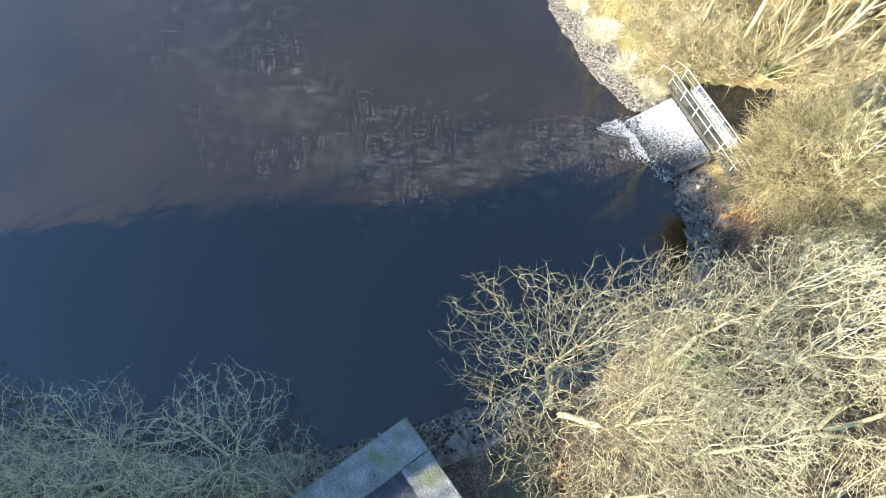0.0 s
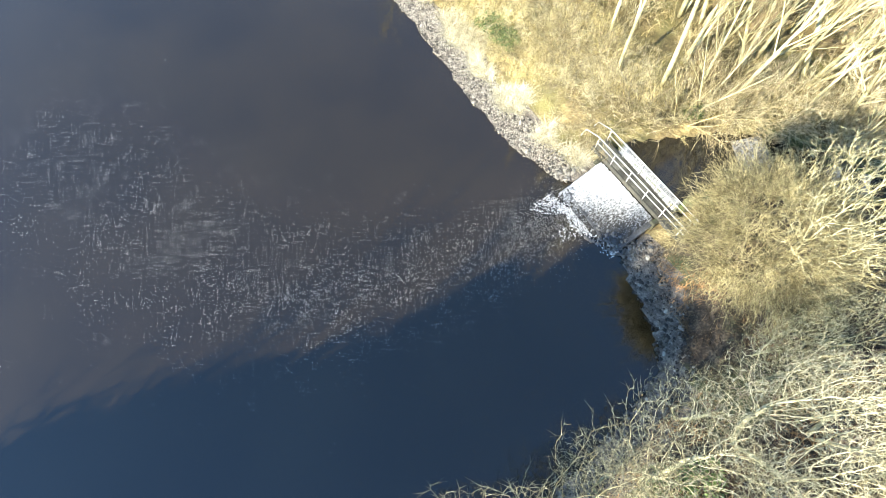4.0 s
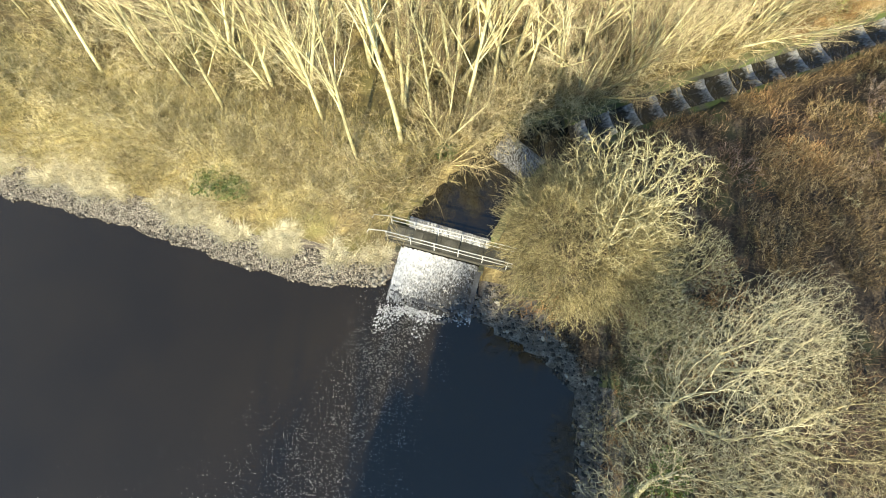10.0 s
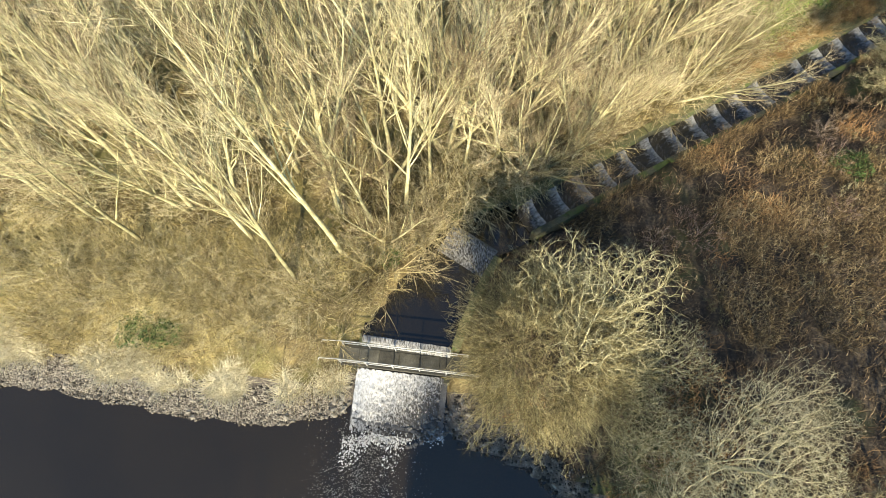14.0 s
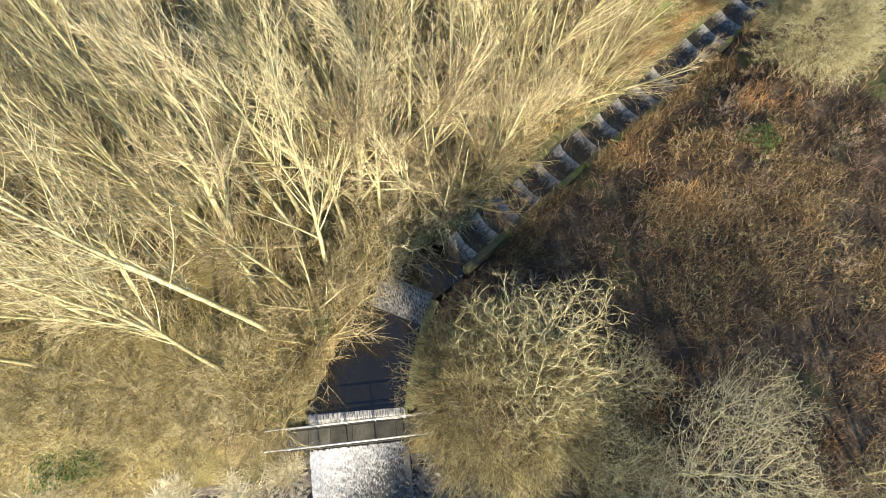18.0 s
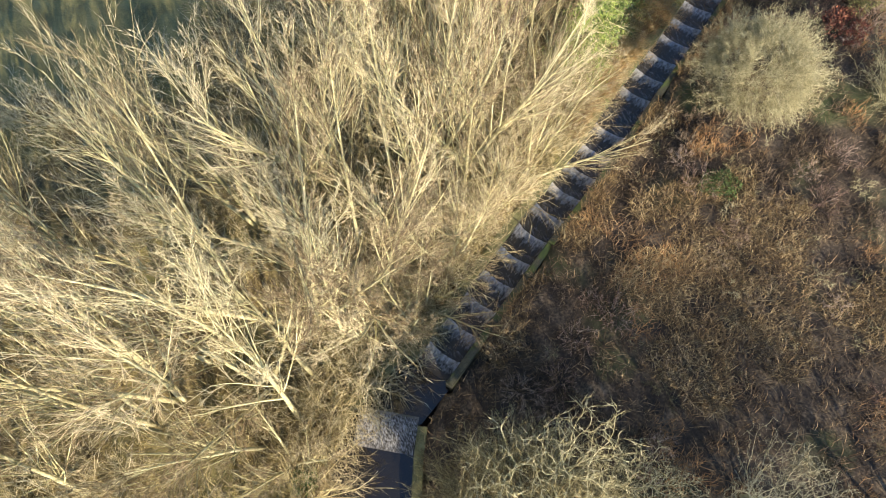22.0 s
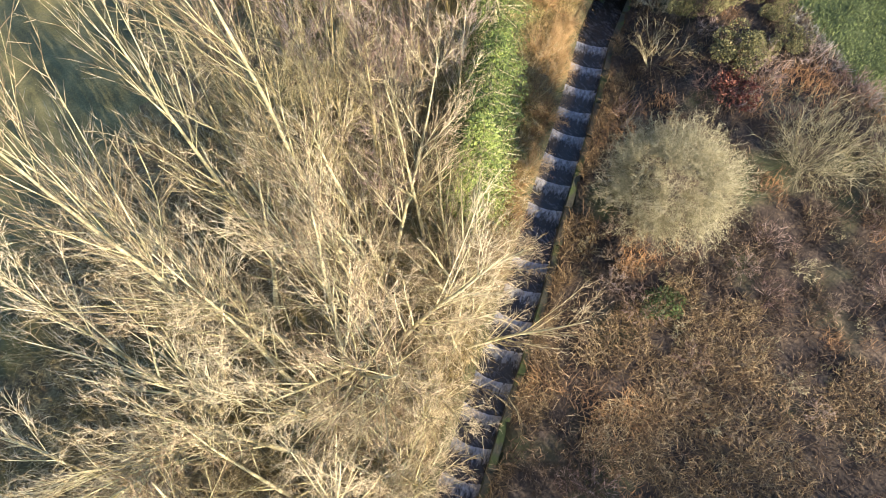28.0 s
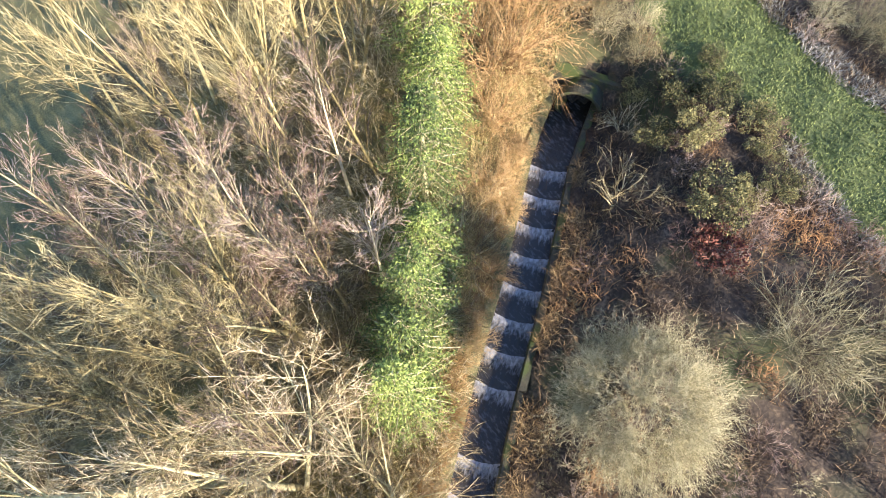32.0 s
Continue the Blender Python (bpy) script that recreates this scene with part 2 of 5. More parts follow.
def foam_material(name, low, high, scale, stretch, thin=(0, 0, 0, 0)):
    """White water: froth breaking up over dark water; thin: how it fades along x, y, z, and where."""
    m, nodes, links, bsdf = node_material(name)
    tex = nodes.new("ShaderNodeTexCoord")
    mapping = nodes.new("ShaderNodeMapping")
    mapping.inputs["Scale"].default_value = stretch
    links.new(tex.outputs["Object"], mapping.inputs["Vector"])
    n = nodes.new("ShaderNodeTexNoise")
    n.inputs["Scale"].default_value, n.inputs["Detail"].default_value, n.inputs["Roughness"].default_value = scale, 6, 0.7
    links.new(mapping.outputs[0], n.inputs["Vector"])
    r = nodes.new("ShaderNodeMapRange")
    r.inputs[1].default_value, r.inputs[2].default_value = low, high
    slope = nodes.new("ShaderNodeVectorMath")
    slope.operation, slope.inputs[1].default_value = "DOT_PRODUCT", thin[:3]
    links.new(tex.outputs["Object"], slope.inputs[0])
    shift = nodes.new("ShaderNodeMath")
    shift.operation, shift.inputs[1].default_value = "ADD", thin[3]
    links.new(slope.outputs["Value"], shift.inputs[0])
    total = nodes.new("ShaderNodeMath")
    total.operation = "ADD"
    links.new(n.outputs["Fac"], total.inputs[0])
    links.new(shift.outputs[0], total.inputs[1])
    links.new(total.outputs[0], r.inputs[0])
    blend = nodes.new("ShaderNodeMix")
    blend.data_type = "RGBA"
    links.new(r.outputs[0], blend.inputs[0])
    blend.inputs[6].default_value, blend.inputs[7].default_value = (0.03, 0.027, 0.022, 1), (0.82, 0.83, 0.84, 1)
    links.new(blend.outputs[2], bsdf.inputs["Base Color"])
    rough = nodes.new("ShaderNodeMapRange")
    rough.inputs[3].default_value, rough.inputs[4].default_value = 0.1, 0.8
    links.new(r.outputs[0], rough.inputs[0])
    links.new(rough.outputs[0], bsdf.inputs["Roughness"])
    b = nodes.new("ShaderNodeBump")
    b.inputs["Strength"].default_value, b.inputs["Distance"].default_value = 0.7, 0.06
    links.new(n.outputs["Fac"], b.inputs["Height"])
    links.new(b.outputs[0], bsdf.inputs["Normal"])
    return m


M_FOAM = foam_material("apron_foam", 0.40, 1.0, 9.0, (1.6, 0.9, 1), (-0.10, 0.12, 0, 0.13))
M_FALL = foam_material("falling_water", 0.40, 0.78, 6.0, (5.0, 0.4, 0.4))
M_STEPFOAM = foam_material("cascade_foam", 0.40, 1.25, 5.0, (1.6, 0.7, 1), (0, 0.5, 0, 0.12))
M_TREAD = foam_material("tread_water", 0.5, 2.2, 5.0, (1.6, 0.6, 1))
M_SLOPEFOAM = foam_material("slope_foam", 0.42, 1.0, 9.0, (2, 0.8, 1))
M_FROTH = surface("froth", ramp3((0.45, 0.45, 0.44), (0.65, 0.65, 0.64), (0.8, 0.8, 0.79)), 3, 20, 0.9, 0)
M_FLECK = surface("foam_fleck", ramp3((0.13, 0.125, 0.118), (0.235, 0.225, 0.21), (0.42, 0.41, 0.39)), 3, 20, 0.9, 0)

# ---- helpers for meshes ----


def mesh_from(name, verts, faces, material, smooth=False):
    me = bpy.data.meshes.new(name)
    me.from_pydata([tuple(v) for v in verts], [], faces)
    for m in material if isinstance(material, (list, tuple)) else [material]:
        me.materials.append(m)
    if smooth:
        me.polygons.foreach_set("use_smooth", [True] * len(me.polygons))
    me.update()
    return me


def fast_mesh(name, verts, faces, material):
    """A mesh from arrays: verts (n, 3), faces (m, k) with k corners each."""
    me = bpy.data.meshes.new(name)
    n, k = faces.shape
    me.vertices.add(len(verts))
    me.vertices.foreach_set("co", np.ascontiguousarray(verts, np.float32).ravel())
    me.loops.add(n * k)
    me.loops.foreach_set("vertex_index", np.ascontiguousarray(faces, np.int32).ravel())
    me.polygons.add(n)
    me.polygons.foreach_set("loop_start", np.arange(0, n * k, k, dtype=np.int32))
    me.materials.append(material)
    me.update(calc_edges=True)
    return me


def thing(name, label, category, x=0.0, y=0.0, z=0.0, group="", kind="", rz=0.0):
    ob = new(name)
    ob.empty_display_size = 0.2
    ob.matrix_basis = pose(x, y, z, 0, 0, rz)
    return tagged(ob, label, category, group, kind)


def part(name, data, parent, label=""):
    ob = new(name, data)
    ob.parent = parent
    return tagged(ob, label)


def block(name, corners_low, z0, z1, material, bevel=0.02):
    """A prism over a plan polygon (world or local x, y), with softened upper edges."""
    bm = bmesh.new()
    low = [bm.verts.new((x, y, z0)) for x, y in corners_low]
    top = [bm.verts.new((x, y, z1 if not callable(z1) else z1(x, y))) for x, y in corners_low]
    n = len(low)
    bm.faces.new(low[::-1])
    bm.faces.new(top)
    for i in range(n):
        bm.faces.new((low[i], low[(i + 1) % n], top[(i + 1) % n], top[i]))
    bmesh.ops.recalc_face_normals(bm, faces=bm.faces)
    if bevel:
        edges = [e for e in bm.edges if e.verts[0] in top and e.verts[1] in top]
        bmesh.ops.bevel(bm, geom=edges, offset=bevel, segments=2, affect="EDGES")
    me = bpy.data.meshes.new(name)
    bm.to_mesh(me)
    bm.free()
    me.materials.append(material)
    return me


def tubes(name, segs, sides, material):
    """Tapered tubes from rows of p0 (3), p1 (3), r0, r1."""
    s = np.asarray(segs, float).reshape(-1, 8)
    p0, p1, r0, r1 = s[:, :3], s[:, 3:6], s[:, 6], s[:, 7]
    d = p1 - p0
    d /= np.maximum(np.linalg.norm(d, axis=1, keepdims=True), 1e-9)
    ref = np.where(np.abs(d[:, 2:3]) < 0.9, np.array([[0, 0, 1.0]]), np.array([[1.0, 0, 0]]))
    u = np.cross(d, ref)
    u /= np.linalg.norm(u, axis=1, keepdims=True)
    v = np.cross(d, u)
    a = np.arange(sides) * 2 * np.pi / sides
    ring = u[:, None] * np.cos(a)[None, :, None] + v[:, None] * np.sin(a)[None, :, None]
    verts = np.concatenate([p0[:, None] + ring * r0[:, None, None], p1[:, None] + ring * r1[:, None, None]], 1).reshape(-1, 3)
    i = np.arange(sides)
    quad = np.stack([i, (i + 1) % sides, (i + 1) % sides + sides, i + sides], 1)
    faces = (np.arange(len(s))[:, None, None] * 2 * sides + quad[None]).reshape(-1, 4)
    me = fast_mesh(name, verts, faces, material)
    if sides > 3:
        me.polygons.foreach_set("use_smooth", [True] * len(me.polygons))
    return me


def loft(name, rows, sides, material):
    """One bent, tapered tube through a chain of rows of p0, p1, r0, r1."""
    pts = [np.array(rows[0][:3])] + [np.array(r[3:6]) for r in rows]
    rad = [rows[0][6]] + [r[7] for r in rows]
    verts = []
    for i, p in enumerate(pts):
        d = pts[min(i + 1, len(pts) - 1)] - pts[max(i - 1, 0)]
        d = d / np.linalg.norm(d)
        u = np.cross(d, (1.0, 0.0, 0.0) if abs(d[0]) < 0.8 else (0.0, 1.0, 0.0))
        u /= np.linalg.norm(u)
        v = np.cross(d, u)
        verts += [p + (u * math.cos(a) + v * math.sin(a)) * rad[i] for a in (k * math.tau / sides for k in range(sides))]
    n = len(pts)
    faces = [(i * sides + k, i * sides + (k + 1) % sides, (i + 1) * sides + (k + 1) % sides, (i + 1) * sides + k) for i in range(n - 1) for k in range(sides)]
    faces += [tuple(range(sides))[::-1], tuple((n - 1) * sides + k for k in range(sides))]
    return mesh_from(name, verts, faces, material, True)


# ---- the lie of the land ----
SHORE = [(-900, -1.0), (-27.2, -1.0), (-23.4, -0.7), (-17.5, -0.5), (-13.8, -0.5), (-8.1, -0.9), (-4.5, -0.9), (-1.7, -0.4), (-0.2, 0.1), (0.0, 0.6), (4.1, 0.6), (4.3, -0.2),
         (5.8, -0.9), (8.3, -1.6), (9.8, -2.7), (10.3, -5.0), (10.8, -7.6), (11.2, -11.5), (11.2, -15.0), (11.0, -17.5), (10.5, -21.8), (8.6, -27), (5.5, -33), (0, -40), (-30, -62), (-900, -300)]
CH_LINE = np.array([(7.6, 10.4), (8.72, 11.2), (11.0, 12.8), (13.2, 14.35), (15.6, 15.9), (17.95, 17.5), (21.05, 19.85), (24.9, 22.5), (28.4, 25.15), (29.65, 26.1), (32.5, 27.7)])   # centre line of the stepped channel
CH_LEGS = CH_LINE[1:] - CH_LINE[:-1]
CH_LONG = np.linalg.norm(CH_LEGS, axis=1)
CH_START = np.concatenate([[0], np.cumsum(CH_LONG)])
CH_LEN = float(CH_START[-1])
CH_HALF = 0.84
STEP_AT = [1.385 * k + 0.1 for k in range(20) if k != 11]   # one long tread near the middle
STEPS = len(STEP_AT)
WEIR_Z, WEIR2_Z, FOOT_Z, TOP_Z = 1.25, 1.52, 1.68, 3.3
POOL = [(0.1, 3.3), (4.25, 3.15), (4.7, 4.4), (5.05, 5.8), (5.75, 7.8), (6.3, 8.35), (8.2, 9.75), (7.1, 11.2), (5.2, 10.6), (3.45, 9.6), (2.2, 7.4), (1.1, 5.2)]


def smooth(a, b, x):
    t = np.clip((x - a) / (b - a), 0, 1)
    return t * t * (3 - 2 * t)


def poly_distance(px, py, pts, closed=True):
    """Signed distance to a polygon (positive outside)."""
    best = np.full(px.shape, 1e9)
    inside = np.zeros(px.shape, bool)
    n = len(pts)
    for i in range(n if closed else n - 1):
        (x0, y0), (x1, y1) = pts[i], pts[(i + 1) % n]
        dx, dy = x1 - x0, y1 - y0
        t = np.clip(((px - x0) * dx + (py - y0) * dy) / (dx * dx + dy * dy), 0, 1)
        best = np.minimum(best, np.hypot(px - x0 - t * dx, py - y0 - t * dy))
        if y0 != y1:
            inside ^= ((y0 > py) != (y1 > py)) & (px < (x1 - x0) * (py - y0) / (y1 - y0) + x0)
    return np.where(inside, -best, best)


def channel_sd(px, py):
    """How far along the channel, and how far to its north side, a place lies."""
    best = np.full(np.shape(px), 1e9)
    s_out, c_out = np.zeros(np.shape(px)), np.zeros(np.shape(px))
    last = len(CH_LEGS) - 1
    for i, (p, leg, n) in enumerate(zip(CH_LINE, CH_LEGS, CH_LONG)):
        ux, uy = leg / n
        a = (px - p[0]) * ux + (py - p[1]) * uy
        a2 = np.clip(a, -1e9 if i == 0 else 0, 1e9 if i == last else n)
        off = np.hypot(px - p[0] - a2 * ux, py - p[1] - a2 * uy)
        side = (py - p[1]) * ux - (px - p[0]) * uy
        hit = off < best
        best = np.where(hit, off, best)
        s_out = np.where(hit, CH_START[i] + a2, s_out)
        c_out = np.where(hit, np.copysign(off, side), c_out)
    return s_out, c_out


def channel_z(s):
    return FOOT_Z + (TOP_Z - FOOT_Z) * np.clip(s / CH_LEN, 0, 1.1)


def wobble(px, py):
    return (np.sin(px * 0.9 + 1.3) * np.cos(py * 0.8) + 0.6 * np.sin(px * 2.1 + py * 1.7) + 0.4 * np.sin(py * 3.1 - px * 1.3)) * 0.07


def ground_z(px, py):
    px, py = np.asarray(px, float), np.asarray(py, float)
    d = poly_distance(px, py, SHORE)
    d = d + np.where(px < -0.6, 0.12 * np.sin(px * 2.3) * np.sin(px * 0.87 + 1) + 0.03 * np.sin(px * 5.9), 0)
    s, c = channel_sd(px, py)
    plane = 0.1 + 0.16 * px + 0.03 * py
    far = np.clip(plane, 0, 7.0)
    west = 1.25 + 0.045 * np.clip(py, 0, 60)
    land = np.maximum(west, far) + 0.25 * np.exp(-((west - far) / 0.5) ** 2)
    land = land * np.where(py < -3, smooth(-14, -3, py) * 0.35 + 0.65, 1)
    # the ground falls to the channel's walls
    along = smooth(-4, 2, s) * (1 - smooth(CH_LEN - 1, CH_LEN + 1.5, s))
    brink = channel_z(s) + 0.75
    near = along * (1 - smooth(CH_HALF + 0.5, CH_HALF + 4.0, np.abs(c)))
    land = land * (1 - near) + np.minimum(land, brink) * near + np.maximum(brink - land, 0) * near * 0.6
    pool = poly_distance(px, py, POOL)
    land = np.where(pool < 3, land * smooth(0, 3, pool) + np.minimum(land, 1.75) * (1 - smooth(0, 3, pool)), land)
    beach = np.where(d > 0, 0.02 + 0.32 * smooth(0, 1.4, d) + (land - 0.34) * smooth(0.8, 4.5, d), -0.15 - 1.6 * smooth(0, 6, -d))
    z = beach + wobble(px, py) * smooth(1, 4, d)
    trench = (np.abs(c) < CH_HALF + 0.2) & (s > -1.5) & (s < CH_LEN + 0.4)
    z = np.where(trench, np.minimum(z, channel_z(s) - 0.8), z)
    z = np.where(pool < 0.15, np.minimum(z, 0.2), z)
    apron = (px > 0.0) & (px < 4.1) & (py > -0.8) & (py < 3.5)
    return np.where(apron, np.minimum(z, -0.35), z)


def gz(x, y):
    return float(ground_z(np.array([x]), np.array([y]))[0])


def build_ground():
    near_x = np.arange(-34, 46.01, 0.4)
    near_y = np.arange(-40, 52.01, 0.4)
    out = np.array([3, 8, 20, 60, 200, 600, 1800], float)
    xs = np.concatenate([(near_x[0] - out)[::-1], near_x, near_x[-1] + out])
    ys = np.concatenate([(near_y[0] - out)[::-1], near_y, near_y[-1] + out])
    gx, gy = np.meshgrid(xs, ys)
    z = ground_z(gx.ravel(), gy.ravel())
    verts = np.stack([gx.ravel(), gy.ravel(), z], 1)
    nx, ny = len(xs), len(ys)
    i, j = np.meshgrid(np.arange(nx - 1), np.arange(ny - 1))
    a = (j * nx + i).ravel()
    faces = np.stack([a, a + 1, a + nx + 1, a + nx], 1)
    me = fast_mesh("ground", verts, faces, M_LITTER)
    for m in (M_SCRUB, M_FIELD, M_GRAVEL, M_BED, M_MEADOW):
        me.materials.append(m)
    cx, cy = verts[faces, 0].mean(1), verts[faces, 1].mean(1)
    d = poly_distance(cx, cy, SHORE)
    s, c = channel_sd(cx, cy)
    idx = np.zeros(len(faces), np.int32)
    idx[((c < -1.0) & (s > -3)) | ((cx > 5.4) & (cy < 9)) | ((s > CH_LEN) & (cx > 31.5))] = 1
    idx[field_mask(cx, cy)] = 2
    idx[field_mask(cx, cy) & (cx < 22)] = 5
    idx[(d < 1.7 + 0.5 * np.sin(cx * 1.1)) & (d > -0.6)] = 3
    idx[d <= -0.6] = 4
    me.polygons.foreach_set("material_index", idx)
    me.polygons.foreach_set("use_smooth", [True] * len(faces))
    ob = new("ground", me)
    return tagged(ob, "rough winter ground of leaf litter, scrub, turf and shore gravel", "ground", kind="structure")


def field_mask(x, y):
    """The green ride above the pipe mouth, and the turf beyond the wood."""
    east = (x > 35.4 + 0.5 * np.sin(y * 0.7)) & (x < 39.4 + 0.4 * np.sin(y * 0.5 + 1)) & (y < 33)
    north = (y > 30 + 0.75 * np.maximum(x, 0) + 0.8 * np.sin(x * 0.4)) & (x < 20) & (y < 75)
    return east | north


build_ground()
lake = new("lake_water", mesh_from("lake_water", [(-900, -400, 0), (40, -400, 0), (40, 2.0, 0), (-900, 2.0, 0)], [(0, 1, 2, 3)], M_LAKE))
tagged(lake, "dark peaty lake water, still and slightly rippled", "water", kind="structure")

# ---- the inlet: weirs, foot-bridge, channel ----


def strip(name, rows, material, bumps=0.0, seed=1):
    """A sheet through rows of points (equal counts), roughened."""
    rng = np.random.RandomState(seed)
    verts = np.array(rows, float).reshape(-1, 3)
    if bumps:
        verts = verts + rng.normal(0, bumps, verts.shape) * np.array((0.4, 0.4, 1))
    m, n = len(rows), len(rows[0])
    faces = [(i * n + j, i * n + j + 1, (i + 1) * n + j + 1, (i + 1) * n + j) for i in range(m - 1) for j in range(n - 1)]
    return mesh_from(name, verts, faces, material, True)


def lerp(a, b, t):
    return tuple(p + (q - p) * t for p, q in zip(a, b))


def sheet(p0, p1, profile, nx):
    """Rows of points: the profile gives (offset in y, z) from the line p0 to p1."""
    return [[(lerp(p0, p1, i / (nx - 1))[0] + off[0], lerp(p0, p1, i / (nx - 1))[1] + off[1], z) for i in range(nx)] for off, z in profile]


def build_inlet():
    apron = thing("spillway_apron", "sloping stone apron covered in white rushing water", "spillway")
    part("apron_bed", block("apron_bed", [(-0.1, -0.75), (4.2, -0.75), (4.2, 2.1), (-0.1, 2.1)], -1.0, lambda x, y: -0.12 if y < 0 else 0.62, M_STEP, 0), apron)
    prof = [((0, 2.15 - 0.1 * k), 0.72 - 0.70 * (k / 24) ** 1.1) for k in range(25)]
    prof += [((0, -0.25 - 0.12 * k), 0.02) for k in range(1, 4)]
    part("white_water", strip("white_water", sheet((-0.05, 0, 0), (3.95, -0.05, 0), prof, 44), M_FOAM, 0.03, 4), apron, "white frothing water")
    for k, x in enumerate((-0.3, 4.02)):
        part("side_wall", block("side_wall", [(x, 1.9), (x + 0.26, 1.9), (x + 0.26, 3.4), (x, 3.4)], -1.2, 0.8, M_DARKWALL), apron, "dark mossy side wall")
    part("toe_sill", block("toe_sill", [(-0.1, -0.1), (3.0, -0.42), (3.0, -0.26), (-0.1, 0.06)], -0.8, 0.06, M_STEP, 0.02), apron, "wet stone sill at the toe")
    weir = thing("lower_weir", "straight concrete weir with a thin white sheet of water", "weir")
    part("crest", block("crest", [(-0.1, 3.25), (4.3, 3.1), (4.3, 3.5), (-0.1, 3.65)], -0.5, WEIR_Z - 0.03, M_CONCRETE), weir)
    part("falling_sheet", strip("falling_sheet", sheet((0.05, 3.3, 0), (4.2, 3.15, 0), [((0, 0.3), WEIR_Z + 0.03), ((0, 0.1), WEIR_Z + 0.02), ((0, -0.02), WEIR_Z - 0.02), ((0, -0.1), WEIR_Z - 0.2), ((0, -0.15), 0.95), ((0, -0.3), 0.76), ((0, -0.5), 0.74)], 60), M_FALL, 0.012, 5), weir, "white falling water")
    stilling = mesh_from("stilling_water", [(0, 2.1, 0.70), (4.2, 2.1, 0.70), (4.2, 3.3, 0.70), (0, 3.3, 0.70)], [(0, 1, 2, 3)], M_POOL)
    tagged(new("stilling_water", stilling), "dark moving water below the weir", "water", kind="structure")
    pool = mesh_from("pool_water", [(x, y, WEIR_Z) for x, y in [(0.0, 3.5), (4.5, 3.4), (4.9, 5.0), (5.8, 7.9), (3.6, 9.6), (0.2, 7)]], [(0, 1, 2, 3, 4, 5)], M_POOL)
    tagged(new("pool_water", pool), "still water of the pool between weirs, coloured dark for its shade", "water", kind="structure")
    upper = mesh_from("upper_water", [(x, y, WEIR2_Z + 0.02) for x, y in [(3.5, 9.35), (5.95, 8.05), (8.4, 9.6), (7.2, 11.4), (5.0, 11.0)]], [(0, 1, 2, 3, 4)], M_POOL)
    tagged(new("upper_water", upper), "dark water above the upper weir", "water", kind="structure")
    # curved wall along the pool
    wall = thing("pool_wall", "curved low stone wall with mossy coping beside the pool", "wall")
    line = [(4.25, 3.4), (4.45, 4.3), (4.7, 5.2), (5.0, 6.1), (5.35, 7.0), (5.83, 8.0)]
    for (x0, y0), (x1, y1) in zip(line, line[1:]):
        n = Vector((y1 - y0, x0 - x1)).normalized() * 0.34
        quad = [(x0, y0), (x1, y1), (x1 + n.x, y1 + n.y), (x0 + n.x, y0 + n.y)]
        part("wall_block", block("wall_block", quad, 0.0, 1.78, M_DARKWALL), wall)
        part("coping_stone", block("coping_stone", [(x0 - n.x * 0.1, y0), (x1 - n.x * 0.1, y1), (x1 + n.x * 1.15, y1 + n.y), (x0 + n.x * 1.15, y0 + n.y)], 1.784, 1.88, M_COPING), wall, "mossy coping stone")
    north = thing("upper_pool_wall", "low stone wall with mossy coping above the upper weir", "wall")
    line = [(3.35, 9.45), (4.6, 10.1), (5.8, 10.75), (6.95, 11.35)]
    for (x0, y0), (x1, y1) in zip(line, line[1:]):
        n = Vector((y0 - y1, x1 - x0)).normalized() * 0.42
        quad = [(x0, y0), (x1, y1), (x1 + n.x, y1 + n.y), (x0 + n.x, y0 + n.y)]
        part("wall_block", block("wall_block", quad, 0.0, 2.1, M_DARKWALL), north)
        part("coping_stone", block("coping_stone", [(x0 - n.x * 0.1, y0 - n.y * 0.1), (x1 - n.x * 0.1, y1 - n.y * 0.1), (x1 + n.x * 1.1, y1 + n.y * 1.1), (x0 + n.x * 1.1, y0 + n.y * 1.1)], 2.104, 2.2, M_COPING), north, "mossy coping stone")
    weir2 = thing("upper_weir", "short sloping weir with foaming water and a stone sill", "weir")
    a, b = np.array((3.57, 9.3)), np.array((5.83, 8.1))
    away = np.array((-0.47, -0.88))
    part("sill", block("sill", [tuple(a), tuple(b), tuple(b - away * 0.3), tuple(a - away * 0.3)], 0.2, WEIR2_Z + 0.05, M_CONCRETE), weir2, "pale stone sill")
    part("sloping_water", strip("sloping_water", sheet((*a, 0), (*b, 0), [(tuple(away * q), z) for q, z in [(-0.2, WEIR2_Z + 0.07), (0.0, WEIR2_Z + 0.055), (0.18, 1.5), (0.36, 1.43), (0.6, 1.36), (0.9, 1.29), (1.25, 1.262)]], 30), M_SLOPEFOAM, 0.012, 6), weir2, "foaming water on the slope")


build_inlet()


def rod(name, points, r, material, sides=8):
    segs = []
    for p, q in zip(points, points[1:]):
        segs.append((*p, *q, r, r))
    return loft(name, segs, sides, material)


